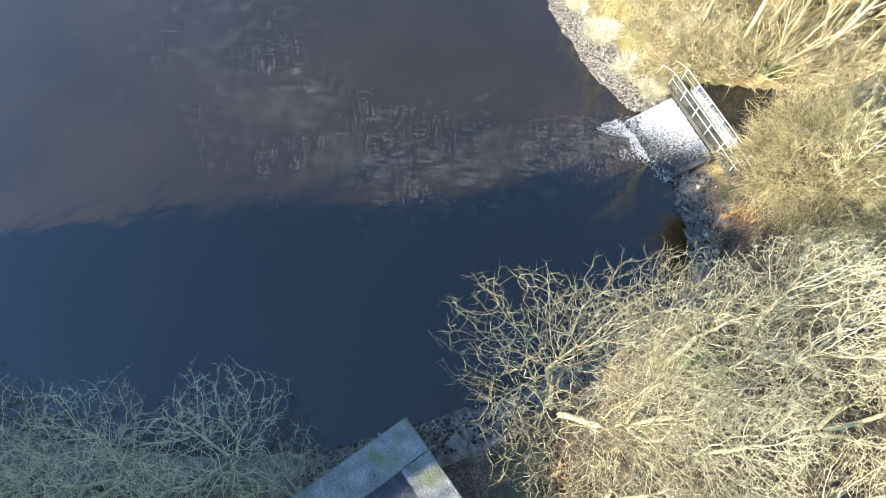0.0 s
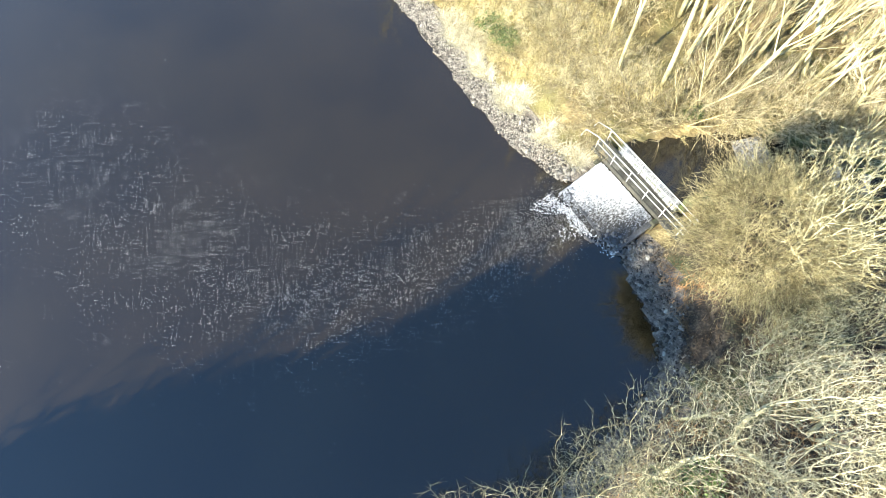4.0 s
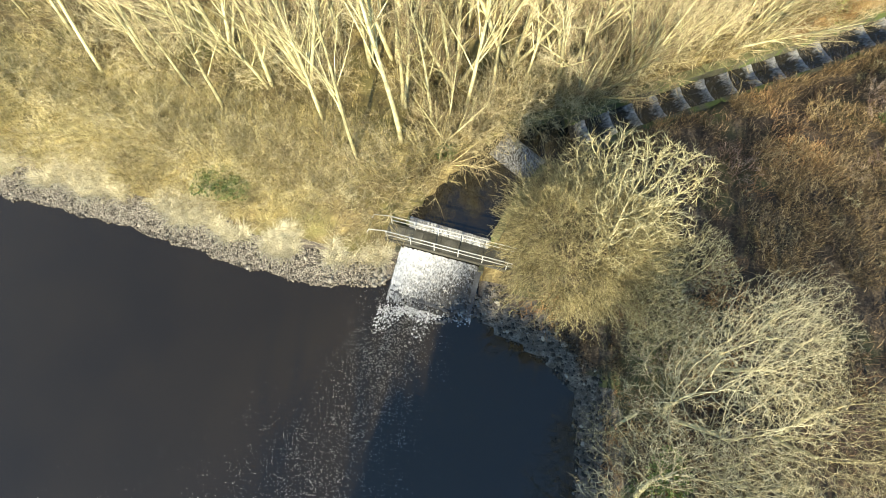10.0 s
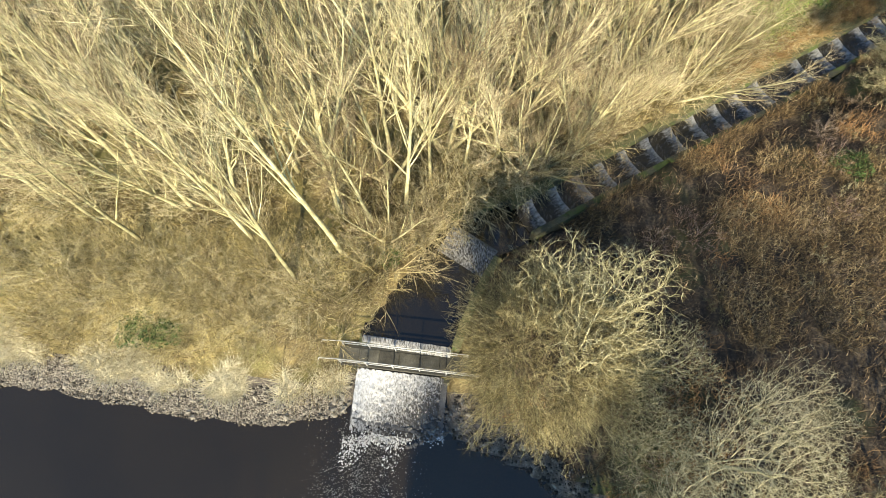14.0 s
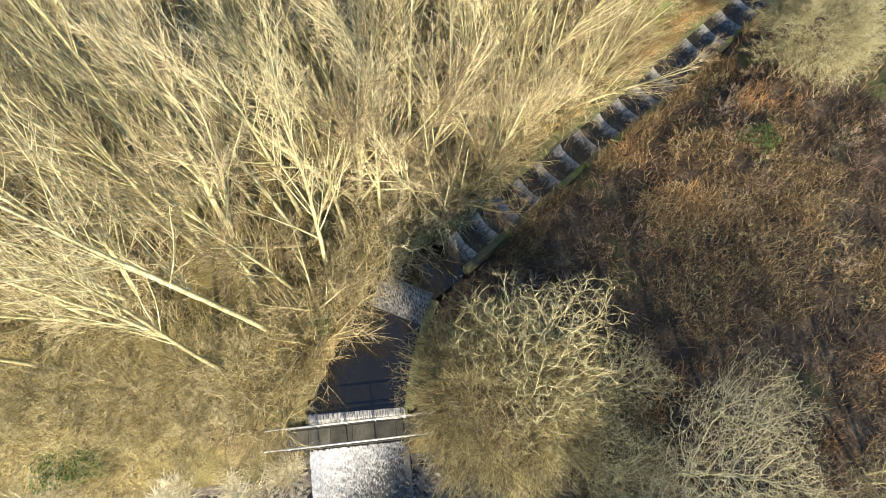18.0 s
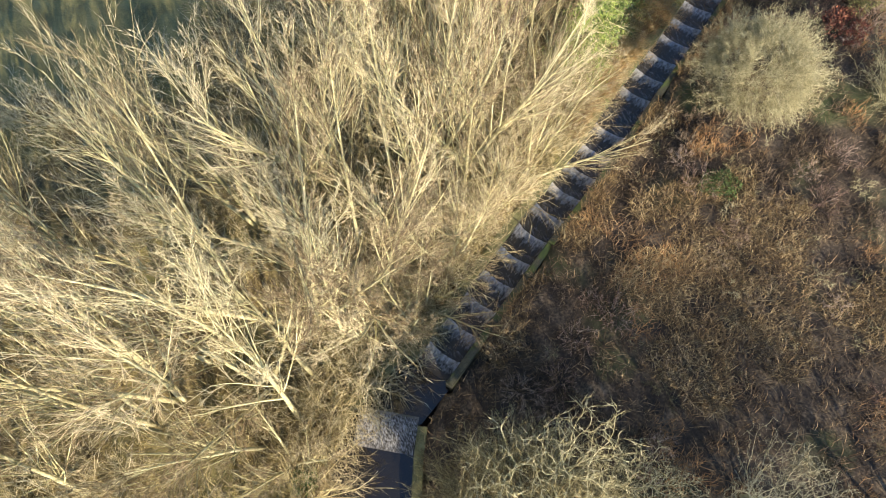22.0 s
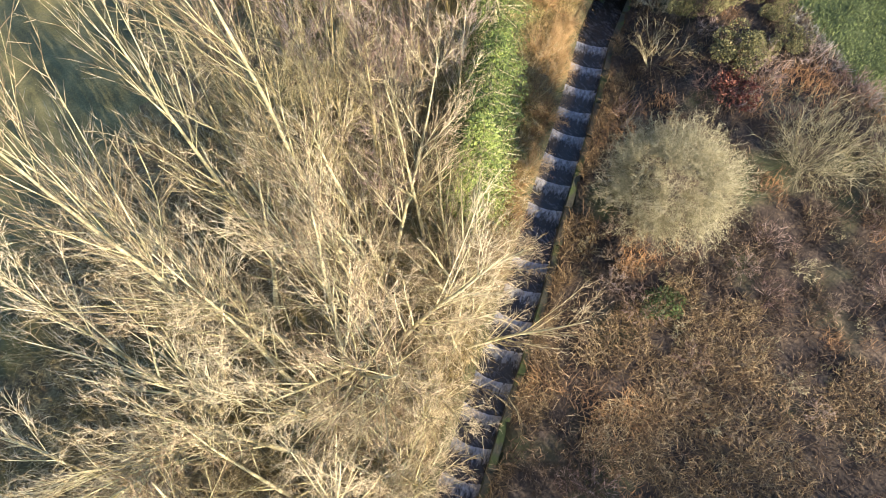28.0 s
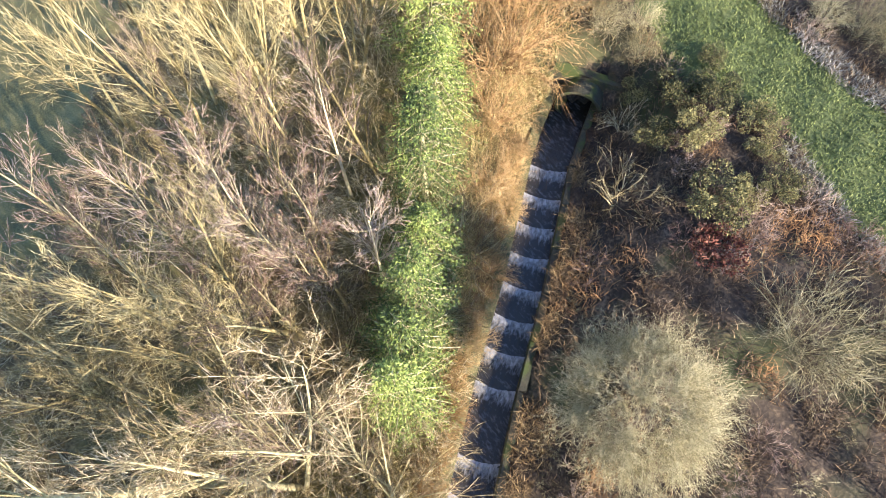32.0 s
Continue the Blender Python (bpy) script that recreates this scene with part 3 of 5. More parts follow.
def build_bridge():
    bridge = thing("footbridge", "narrow footbridge with pale steel handrails over the spillway", "footbridge")
    x0, x1, ya, yb, z = -0.95, 5.6, 2.3, 3.0, 1.02
    for k in range(7):
        a, b = x0 + 0.94 * k, x0 + 0.94 * (k + 1) - 0.015
        part("deck_slab", block("deck_slab", [(a, ya), (b, ya), (b, yb), (a, yb)], z - 0.12, z, M_DECK, 0.01), bridge)
    for y in (ya - 0.06, yb + 0.06):
        part("beam", block("beam", [(x0, y - 0.05), (x1, y - 0.05), (x1, y + 0.05), (x0, y + 0.05)], z - 0.3, z - 0.01, M_DECK, 0.01), bridge, "dark edge beam")
        part("top_rail", rod("top_rail", [(-1.9, y + 0.04, z - 0.35), (-1.86, y + 0.03, z + 0.05), (-1.7, y + 0.02, z + 0.55), (-0.85, y, z + 0.92), (x1, y, z + 0.92)], 0.025, M_STEEL), bridge)
        part("mid_rail", rod("mid_rail", [(-0.8, y, z + 0.48), (x1, y, z + 0.48)], 0.02, M_STEEL), bridge)
        for k in range(6):
            px = -0.78 + 1.22 * k
            part("post", rod("post", [(px, y, z - 0.25), (px, y, z + 0.92)], 0.024, M_STEEL), bridge)


build_bridge()


def ch(s, c, z):
    i = int(np.clip(np.searchsorted(CH_START, s) - 1, 0, len(CH_LEGS) - 1))
    u = CH_LEGS[i] / CH_LONG[i]
    p = CH_LINE[i] + u * (s - CH_START[i])
    if 0 < s < CH_LEN:
        j = min(max(i + (1 if s - CH_START[i] > CH_LONG[i] / 2 else -1), 0), len(CH_LEGS) - 1)
        w = abs((s - CH_START[i]) / CH_LONG[i] - 0.5)
        u = u * (1 - w) + CH_LEGS[j] / CH_LONG[j] * w
        u = u / np.linalg.norm(u)
    return (p[0] - u[1] * c, p[1] + u[0] * c, z)


def heading(s):
    a, b = ch(s - 0.05, 0, 0), ch(s + 0.05, 0, 0)
    return math.degrees(math.atan2(b[1] - a[1], b[0] - a[0]))


def build_cascade():
    cascade = thing("stepped_cascade", "stepped stone spillway channel with water tumbling over each step", "cascade")
    for k, s0 in enumerate(STEP_AT):
        s1 = STEP_AT[k + 1] if k < STEPS - 1 else CH_LEN + 1.5
        z = FOOT_Z + (TOP_Z - FOOT_Z) * (k + 1) / STEPS
        quad = [ch(s, c, 0)[:2] for s, c in ((s0, -CH_HALF), (s1, -CH_HALF), (s1, CH_HALF), (s0, CH_HALF))]
        part("step", block("step", quad, z - 0.8, z - 0.05, M_STEP, 0), cascade)
        rows = []
        drop = (TOP_Z - FOOT_Z) / STEPS + (0.1 if k == 0 else 0)
        rng = np.random.RandomState(k)
        nx = 26
        bow = lambda i: 0.14 * (2 * i / (nx - 1) - 1) ** 2 - 0.07
        for ds, dz in ((-0.75, -drop + 0.0), (-0.5, -drop + 0.004), (-0.3, -drop + 0.03), (-0.16, -drop * 0.6), (-0.06, -0.03), (0.05, 0.0), (0.2, 0.004)):
            rows.append([(bow(i) + ds + rng.normal(0, 0.012), CH_HALF - 2 * CH_HALF * i / (nx - 1), z + dz + rng.normal(0, 0.006)) for i in range(nx)])
        rows = [[(-c, a, zz) for a, c, zz in r] for r in rows]
        fall = part("falling_water", strip("falling_water", rows, M_STEPFOAM), cascade, "white water tumbling over the step")
        fall.matrix_basis = pose(*ch(s0, 0, 0), rz=heading(s0) - 90)
        flat = [ch(s0 + 0.12, -CH_HALF, z - 0.004), ch(s1 - 0.3, -CH_HALF, z - 0.004), ch(s1 - 0.3, CH_HALF, z - 0.004), ch(s0 + 0.12, CH_HALF, z - 0.004)]
        part("tread_water", mesh_from("tread_water", flat, [(0, 1, 2, 3)], M_TREAD), cascade, "dark water on the tread")
    for side in (-1, 1):
        wall = thing("channel_wall", "damp mossy stone wall along the stepped channel", "wall")
        n = 16
        for k in range(n):
            s0, s1 = -0.8 + (CH_LEN + 1.2) * k / n, -0.8 + (CH_LEN + 1.2) * (k + 1) / n
            c0, c1 = side * CH_HALF, side * (CH_HALF + 0.32)
            zt = float(channel_z((s0 + s1) / 2)) + 0.72
            quad = [ch(s, c, 0)[:2] for s, c in ((s0, c0), (s1, c0), (s1, c1), (s0, c1))]
            if side > 0:
                quad = quad[::-1]
            part("wall_block", block("wall_block", quad, 0.2, zt, M_DARKWALL, 0.03), wall)
            if side > 0:
                cap = [ch(s, c, 0)[:2] for s, c in ((s0, c0 - 0.04), (s1 - 0.015, c0 - 0.04), (s1 - 0.015, c1 + 0.1), (s0, c1 + 0.1))][::-1]
                part("coping_stone", block("coping_stone", cap, zt + 0.004, zt + 0.09, M_COPING, 0.03), wall, "mossy coping stone")
    # pipe mouth
    culvert = thing("culvert", "round dark pipe mouth in a concrete headwall", "culvert", *ch(CH_LEN - 0.45, -0.3, 0)[:2], TOP_Z - 0.05, rz=heading(CH_LEN))
    r, cz = 0.9, 0.74
    bm = bmesh.new()
    ring = [(r * math.cos(a), cz + r * math.sin(a)) for a in [i * math.tau / 28 for i in range(28)]]
    outer = []
    for y, z in ring:
        q = min(1.75 / max(abs(y), 1e-6), 1.25 / max(abs(z - cz), 1e-6))
        outer.append((y * q, cz + (z - cz) * q))
    loops = []
    collar = [(y * 1.17, cz + (z - cz) * 1.17) for y, z in ring]
    for pts, x in ((ring, 6.0), (ring, -0.25), (collar, -0.25), (collar, 0.5), (outer, 0.5), (outer, 0.9)):
        loops.append([bm.verts.new((x, y, z)) for y, z in pts])
    for la, lb in zip(loops, loops[1:]):
        for i in range(28):
            bm.faces.new((la[i], la[(i + 1) % 28], lb[(i + 1) % 28], lb[i]))
    bm.faces.new(loops[0])
    bmesh.ops.recalc_face_normals(bm, faces=bm.faces)
    me = bpy.data.meshes.new("headwall")
    bm.to_mesh(me)
    bm.free()
    me.materials.append(M_DARKWALL)
    part("headwall", me, culvert)



build_cascade()


def build_pier():
    """The concrete frame of an old outlet works on the near shore."""
    pier = thing("outlet_pier", "square concrete pier with algae stains and an open dark well", "pier")
    corner, u, v = Vector((10.95, -17.8)), Vector((0.22, -0.975)), Vector((0.965, 0.26))
    def plan(pts):
        return [tuple(corner + u * a + v * b) for a, b in pts]
    part("front_wall", block("front_wall", plan([(0, 0), (6, 0), (6, 1.55), (0, 1.55)][::-1]), -1.5, 3.0, M_CONCRETE, 0.04), pier)
    part("side_wall", block("side_wall", plan([(0, 1.56), (1.35, 1.56), (1.35, 6), (0, 6)][::-1]), -1.5, 3.004, M_CONCRETE, 0.04), pier)
    part("well_floor", block("well_floor", plan([(1.36, 1.56), (6, 1.56), (6, 6), (1.36, 6)][::-1]), -1.0, 2.3, M_STEP, 0), pier, "dark ribbed well cover")
    slab = thing("stone_slab", "flat square stone slab lying among rubble", "slab", 12.5, -16.2, max(gz(12.5, -16.2), 0.3), rz=25)
    part("slab", block("slab", [(-0.35, -0.35), (0.35, -0.35), (0.35, 0.35), (-0.35, 0.35)], -0.1, 0.08, M_CONCRETE), slab)


build_pier()

# ---- bare trees ----


def grow(out, rng, p, d, length, r, level, spec):
    """One stem and, along it, the next order of branches. out: rows of tubes for each order."""
    n = spec["joints"][level]
    step = length / n
    kids = spec["kids"][level] if level < len(spec["kids"]) else 0
    marks = sorted(rng.uniform(spec["from"][level], 1.0, kids)) if kids else []
    mi = 0
    tip = spec["tip"][level]
    for i in range(n):
        d = d + rng.normal(0, spec["crook"][level], 3) + np.array((0, 0, spec["up"][level]))
        d = d / np.linalg.norm(d)
        q = p + d * step
        ra, rb = r * (1 - (1 - tip) * i / n), r * (1 - (1 - tip) * (i + 1) / n)
        out[level].append((*p, *q, ra, rb))
        while mi < kids and marks[mi] <= (i + 1) / n:
            f = marks[mi]
            az = rng.uniform(0, math.tau)
            side = np.cross(d, (math.cos(az), math.sin(az), 0.3))
            side /= max(np.linalg.norm(side), 1e-6)
            ang = radians(rng.uniform(*spec["angle"][level]))
            dd = d * math.cos(ang) + side * math.sin(ang)
            at = p + d * step * (f * n - i)
            shrink = 1.15 - spec["fall"][level] * f
            grow(out, rng, at, dd, length * spec["ratio"][level] * shrink * rng.uniform(0.7, 1.15), max(rb * spec["thin"][level], spec["least"]), level + 1, spec)
            mi += 1
        p = q
    return out


def cones(segs):
    """Thin pointed twigs, three faces each."""
    s = np.asarray(segs, float).reshape(-1, 8)
    p0, p1, r0 = s[:, :3], s[:, 3:6], s[:, 6]
    d = p1 - p0
    d /= np.maximum(np.linalg.norm(d, axis=1, keepdims=True), 1e-9)
    ref = np.where(np.abs(d[:, 2:3]) < 0.9, np.array([[0, 0, 1.0]]), np.array([[1.0, 0, 0]]))
    u = np.cross(d, ref)
    u /= np.linalg.norm(u, axis=1, keepdims=True)
    v = np.cross(d, u)
    a = np.arange(3) * 2 * np.pi / 3
    ring = p0[:, None] + (u[:, None] * np.cos(a)[None, :, None] + v[:, None] * np.sin(a)[None, :, None]) * r0[:, None, None]
    verts = np.concatenate([ring, p1[:, None]], 1).reshape(-1, 3)
    faces = (np.arange(len(s))[:, None, None] * 4 + np.array([(0, 1, 3), (1, 2, 3), (2, 0, 3)])[None]).reshape(-1, 3)
    return verts, faces


def crown_mesh(orders, mats):
    """Limbs as four-sided tubes, branches as three-sided, the last order as points; one mesh."""
    me = bpy.data.meshes.new("crown")
    vs, loops, starts, mi, base, at = [], [], [], [], 0, 0
    for k, segs in enumerate(orders):
        if not segs:
            continue
        last = k == len(orders) - 1
        if last:
            v, f = cones(segs)
        else:
            tmp = tubes("tmp", segs, 4 if k == 0 else 3, mats[0])
            v = np.empty(len(tmp.vertices) * 3, np.float32)
            tmp.vertices.foreach_get("co", v)
            v = v.reshape(-1, 3)
            f = np.empty(len(tmp.loops), np.int32)
            tmp.loops.foreach_get("vertex_index", f)
            f = f.reshape(-1, 4)
            bpy.data.meshes.remove(tmp)
        vs.append(v)
        loops.append((f + base).ravel())
        starts.append(at + np.arange(len(f)) * f.shape[1])
        mi.append(np.full(len(f), 0 if k == 0 and len(orders) > 2 else len(mats) - 1))
        base += len(v)
        at += f.size
    vs, loops, starts, mi = np.concatenate(vs), np.concatenate(loops), np.concatenate(starts), np.concatenate(mi)
    me.vertices.add(len(vs))
    me.vertices.foreach_set("co", np.ascontiguousarray(vs, np.float32).ravel())
    me.loops.add(len(loops))
    me.loops.foreach_set("vertex_index", loops.astype(np.int32))
    me.polygons.add(len(starts))
    me.polygons.foreach_set("loop_start", starts.astype(np.int32))
    for m in mats:
        me.materials.append(m)
    me.polygons.foreach_set("material_index", mi.astype(np.int32))
    me.update(calc_edges=True)
    return me


def bare_tree(name, label, seed, spec, mats, stems=1, lean=0.05, spread=(0.0, 0.0), category="tree", group="", shrub=False, foot=0.12):
    rng = np.random.RandomState(seed)
    out = [[] for _ in spec["joints"]]
    ob = thing(name, label, category, group=group)
    for k in range(stems):
        a = k * 2.399 + rng.uniform(0, 0.6)
        w = spread[0] + (spread[1] - spread[0]) * math.sqrt((k + 0.5) / stems)
        d = np.array((math.cos(a) * w + rng.normal(0, lean), math.sin(a) * w + rng.normal(0, lean), 1.0))
        p = np.array((math.cos(a), math.sin(a), 0)) * (foot if stems > 1 else 0) * (1 + 2 * rng.uniform() * shrub) + np.array((0, 0, -0.25))
        grow(out, rng, p, d / np.linalg.norm(d), spec["height"] * rng.uniform(0.85, 1.08) * (1 - 0.12 * min(w, 1.5)), spec["girth"] * rng.uniform(0.7, 1.1), 0, spec)
        if not shrub:
            part("trunk", loft("trunk", out[0], 7, mats[0]), ob)
            out[0] = []
    if shrub:
        part("stem_base", tubes("stem_base", out[0], 4, mats[0]), ob)
    part("crown", crown_mesh(out[1:], mats[1:]), ob)
    return ob


def spec_of(base, **change):
    s = dict(base)
    s.update(change)
    return s


TALL = spec_of({"from": [0.24, 0.12, 0.1]}, height=12.5, girth=0.14, joints=[10, 6, 4, 1], kids=[18, 9, 4], crook=[0.02, 0.04, 0.07, 0.1], up=[0.012, 0.05, 0.05, 0.02], tip=[0.12, 0.25, 0.4, 0.5],
               angle=[(14, 34), (14, 36), (14, 40)], ratio=[0.42, 0.36, 0.5], fall=[0.6, 0.5, 0.4], thin=[0.4, 0.42, 0.75], least=0.0075)
GRAND = spec_of(TALL, height=13.0, girth=0.16, kids=[15, 12, 5], angle=[(15, 38), (14, 36), (14, 40)], ratio=[0.46, 0.36, 0.5], thin=[0.44, 0.4, 0.75])
BRUSH = spec_of({"from": [0.12, 0.1]}, height=2.6, girth=0.02, joints=[5, 2, 1], kids=[7, 4], crook=[0.12, 0.18, 0.2], up=[-0.02, 0.03, 0.03], tip=[0.35, 0.45, 0.5],
                angle=[(20, 60), (20, 60)], ratio=[0.5, 0.65], fall=[0.4, 0.3], thin=[0.7, 0.8], least=0.0075)


def colonise(rng, stems, goals, step, kill, up, wander, hold, rounds=70):
    """Branches that grow from the stems' points towards the goals they lie nearest to, until each goal is met."""
    pos = [p for stem in stems for p in stem]
    parent = []
    for stem in stems:
        base = len(parent)
        parent += [-1] + [base + i for i in range(len(stem) - 1)]
    pts = np.array(pos)
    d = np.linalg.norm(goals[:, None] - pts[None], axis=2)
    near, dist = d.argmin(1), d.min(1)
    live = np.ones(len(goals), bool)
    lift = np.array((0, 0, up))
    ways = np.concatenate([np.gradient(np.array(stem), axis=0) for stem in stems])
    ways /= np.linalg.norm(ways, axis=1, keepdims=True)
    held = np.zeros(len(pts))
    for _ in range(rounds):
        live &= dist > kill
        if not live.any():
            break
        to = goals[live] - pts[near[live]]
        to /= np.linalg.norm(to, axis=1, keepdims=True)
        src, inv = np.unique(near[live], return_inverse=True)
        total = np.zeros((len(src), 3))
        np.add.at(total, inv, to)
        total /= np.maximum(np.linalg.norm(total, axis=1, keepdims=True), 1e-6)
        total += lift + ways[src] * held[src, None] + rng.normal(0, wander, total.shape)
        total /= np.maximum(np.linalg.norm(total, axis=1, keepdims=True), 1e-6)
        new_pts = pts[src] + total * step
        d = np.linalg.norm(goals[:, None] - new_pts[None], axis=2)
        k, m = d.argmin(1), d.min(1)
        ok = np.zeros(len(new_pts), bool)
        ok[k[(m < dist) & live]] = True
        if not ok.any():
            break
        remap = np.cumsum(ok) - 1 + len(pts)
        closer = (m < dist) & live
        near = np.where(closer, remap[k], near)
        dist = np.where(closer, m, dist)
        pts = np.concatenate([pts, new_pts[ok]])
        ways = np.concatenate([ways, total[ok]])
        held = np.concatenate([held, np.full(int(ok.sum()), hold)])
        parent += list(src[ok])
    return pts, np.array(parent)


def colony_tree(name, label, seed, mats, height, radius, low=0.25, round_top=0.8, goals=700, stems=1, spread=0.1, girth=0.14, tip=0.0085, step=0.32, kill=0.42, up=0.25, wander=0.18, twigs=2, twig=(0.25, 0.6), rise=1.0, fan=0.5, trunk_to=0.9, hold=1.6, swell=0.8, category="tree", group=""):
    """A bare tree whose limbs fork towards goals spread through its crown. low: where the crown begins; rise: where it is widest."""
    rng = np.random.RandomState(seed)
    ob = thing(name, label, category, group=group)
    f = low + (1 - low) * rng.uniform(0, 1, goals) ** (1 / (1 + 0.6 * rise))
    g = (f - low) / (1 - low)
    wide = np.sin(np.pi * np.clip(g * 0.86 + 0.1, 0, 1) ** (0.6 + 0.5 * rise)) ** round_top
    a = rng.uniform(0, math.tau, goals)
    lump = 1 + 0.18 * np.sin(3 * a + seed) + 0.14 * np.sin(5 * a + 7 * g + 2 * seed)
    r = radius * wide * lump * np.sqrt(rng.uniform(0.06, 1, goals))
    goal = np.stack([np.cos(a) * r, np.sin(a) * r, f * height], 1)
    lines = []
    for k in range(stems):
        b = k * math.tau / stems + rng.uniform(0, 0.8)
        foot = np.array((math.cos(b), math.sin(b), 0)) * (0.14 if stems > 1 else 0)
        lean = np.array((math.cos(b) * spread, math.sin(b) * spread, 1.0)) if stems > 1 else np.array((rng.normal(0, 0.03), rng.normal(0, 0.03), 1.0))
        n = max(int(height * trunk_to * rng.uniform(0.85, 1.0) / step), 3)
        p, d, line = foot - np.array((0, 0, 0.25)), lean / np.linalg.norm(lean), []
        for i in range(n + 1):
            line.append(p)
            d = d + rng.normal(0, 0.035, 3) + np.array((0, 0, 0.012))
            d = d / np.linalg.norm(d)
            p = p + d * step
        lines.append(line)
    pts, parent = colonise(rng, lines, goal, step, kill, up, wander, hold)
    count = len(pts)
    kids = np.bincount(parent[parent >= 0], minlength=count)
    load = (kids == 0).astype(float)
    for i in range(count - 1, -1, -1):
        if parent[i] >= 0:
            load[parent[i]] += load[i]
    rad = tip + (girth - tip) * ((np.maximum(load, 1) - 1) / max(load[0], 2)) ** swell
    at = 0
    for line in lines:
        m = len(line)
        rows = [(*pts[i], *pts[i + 1], max(rad[i], 0.012) * (1.35 if i == at else 1), max(rad[i + 1], 0.012)) for i in range(at, at + m - 1)]
        part("trunk", loft("trunk", rows, 7, mats[0]), ob)
        at += m
    out = pts - pts[np.maximum(parent, 0)]
    out /= np.maximum(np.linalg.norm(out, axis=1, keepdims=True), 1e-6)
    orders = [[], [], []]
    for i in range(at, count):
        p = parent[i]
        orders[0 if rad[i] > 0.022 else 1].append((*pts[p], *pts[i], min(rad[p], rad[i] * 1.5), rad[i]))
    soft = np.nonzero((np.arange(count) >= at) & (load < 7))[0]
    for i in np.concatenate([soft] * twigs):
        e = out[i] * 0.9 + rng.normal(0, fan, 3) + np.array((0, 0, 0.2 + up * 0.4))
        e = e / np.linalg.norm(e) * rng.uniform(*twig) * (1.2 if kids[i] == 0 else 0.8)
        orders[2].append((*pts[i], *(pts[i] + e), tip * 0.8, 0))
    part("crown", crown_mesh(orders, mats[1:]), ob)
    return ob


def stand(ob, x, y, rz=0.0, size=1.0, tall=None, lean=(0, 0)):
    ob.matrix_basis = pose(x, y, gz(x, y), lean[0], lean[1], rz)
    ob.scale = (size, size, tall or size)
    return ob


def repeat(proto, x, y, rz, size, tall=None, lean=(0, 0)):
    c = copy_thing(proto, pose(x, y, gz(x, y), lean[0], lean[1], rz))
    c.scale = (size, size, tall or size)
    return c


rng = np.random.RandomState(11)
# tall alders and poplars of the wood
WOOD = "bare trees of the wood"
talls = [bare_tree("woodland_tree", "tall bare winter tree with pale lichen-yellow trunk and branches", 20 + k,
                   spec_of(TALL, height=11.5 + 0.8 * k, girth=0.13 + 0.025 * (k % 3)), (M_BARK, M_LIMB, M_TWIG), stems=1 + (k % 3 == 2), spread=(0.1 * (k % 3 == 2),) * 2, group=WOOD) for k in range(5)]
# many-stemmed trees with long straight limbs beside the channel and the pool
grands = [bare_tree("many_stemmed_tree", "large bare tree with several straight pale stems and brown twigs", 140 + k, spec_of(GRAND, height=(13.5, 12.5, 11.0)[k]), (M_BARK, M_LIMB, M_TWIG_BROWN), stems=(3, 4, 3)[k], spread=(0.1, (0.36, 0.45, 0.42)[k]), group=WOOD) for k in range(3)]
GRAND_AT = [(9.8, 19.3, 1.0), (11.6, 18.8, 0.85), (7.2, 16.8, 1.0), (8.6, 23.2, 0.95), (2.8, 13.6, 1.0), (0.2, 11.6, 0.95), (-3.4, 12.2, 1.0), (5.6, 13.4, 0.8), (2.2, 17.4, 0.9), (-7.6, 9.6, 0.9), (4.6, 20.6, 0.9), (-3.0, 17.8, 0.9), (13.6, 21.6, 0.85), (15.8, 19.6, 0.6), (12.6, 17.0, 0.55), (9.4, 14.2, 0.6), (-12.6, 10.2, 0.9), (0.6, 8.2, 0.55), (6.9, 12.2, 0.5)]
for k, (x, y, size) in enumerate(GRAND_AT):
    (stand(grands[k], x, y, 50 * k, size) if k < 3 else repeat(grands[k % 3], x, y, 67 * k, size))
for k in range(6):   # smaller ones leaning over the channel
    p = ch(1.5 + 1.9 * k, CH_HALF + 1.0 + 0.3 * (k % 2), 0)
    repeat(grands[k % 3], p[0], p[1], 97 * k, 0.5 + 0.05 * (k % 3), None, (15 - 2 * (k % 3), 12))
SPOTS = [(-3.5, 5.8), (-13.7, 7.6), (-9.5, 8.8), (-0.4, 9.2), (-7.3, 10.6), (2.4, 11.1), (3.9, 12.3), (0.0, 12.9), (-2.1, 9.6), (5.2, 13.8), (-4.9, 16.2), (3.6, 14.4), (-0.1, 15.5),
         (5.6, 16.2), (8.7, 17.3), (7.2, 16.1), (-1.0, 18.4), (13.1, 20.2), (10.5, 20.2), (9.4, 18.8), (7.6, 21.4), (15.6, 21.6), (11.9, 18.6)]
placed = [p for p in SPOTS + [(-11.5, 6.9), (-16.4, 8.4), (-6.0, 7.6), (-18.8, 7.2), (-21.5, 9.0), (1.2, 9.9), (-4.6, 11.6), (-12.0, 11.0), (-8.8, 13.6), (-1.6, 7.4)] if min(math.hypot(p[0] - g[0], p[1] - g[1]) for g in GRAND_AT) > 1.3]
tries = 0
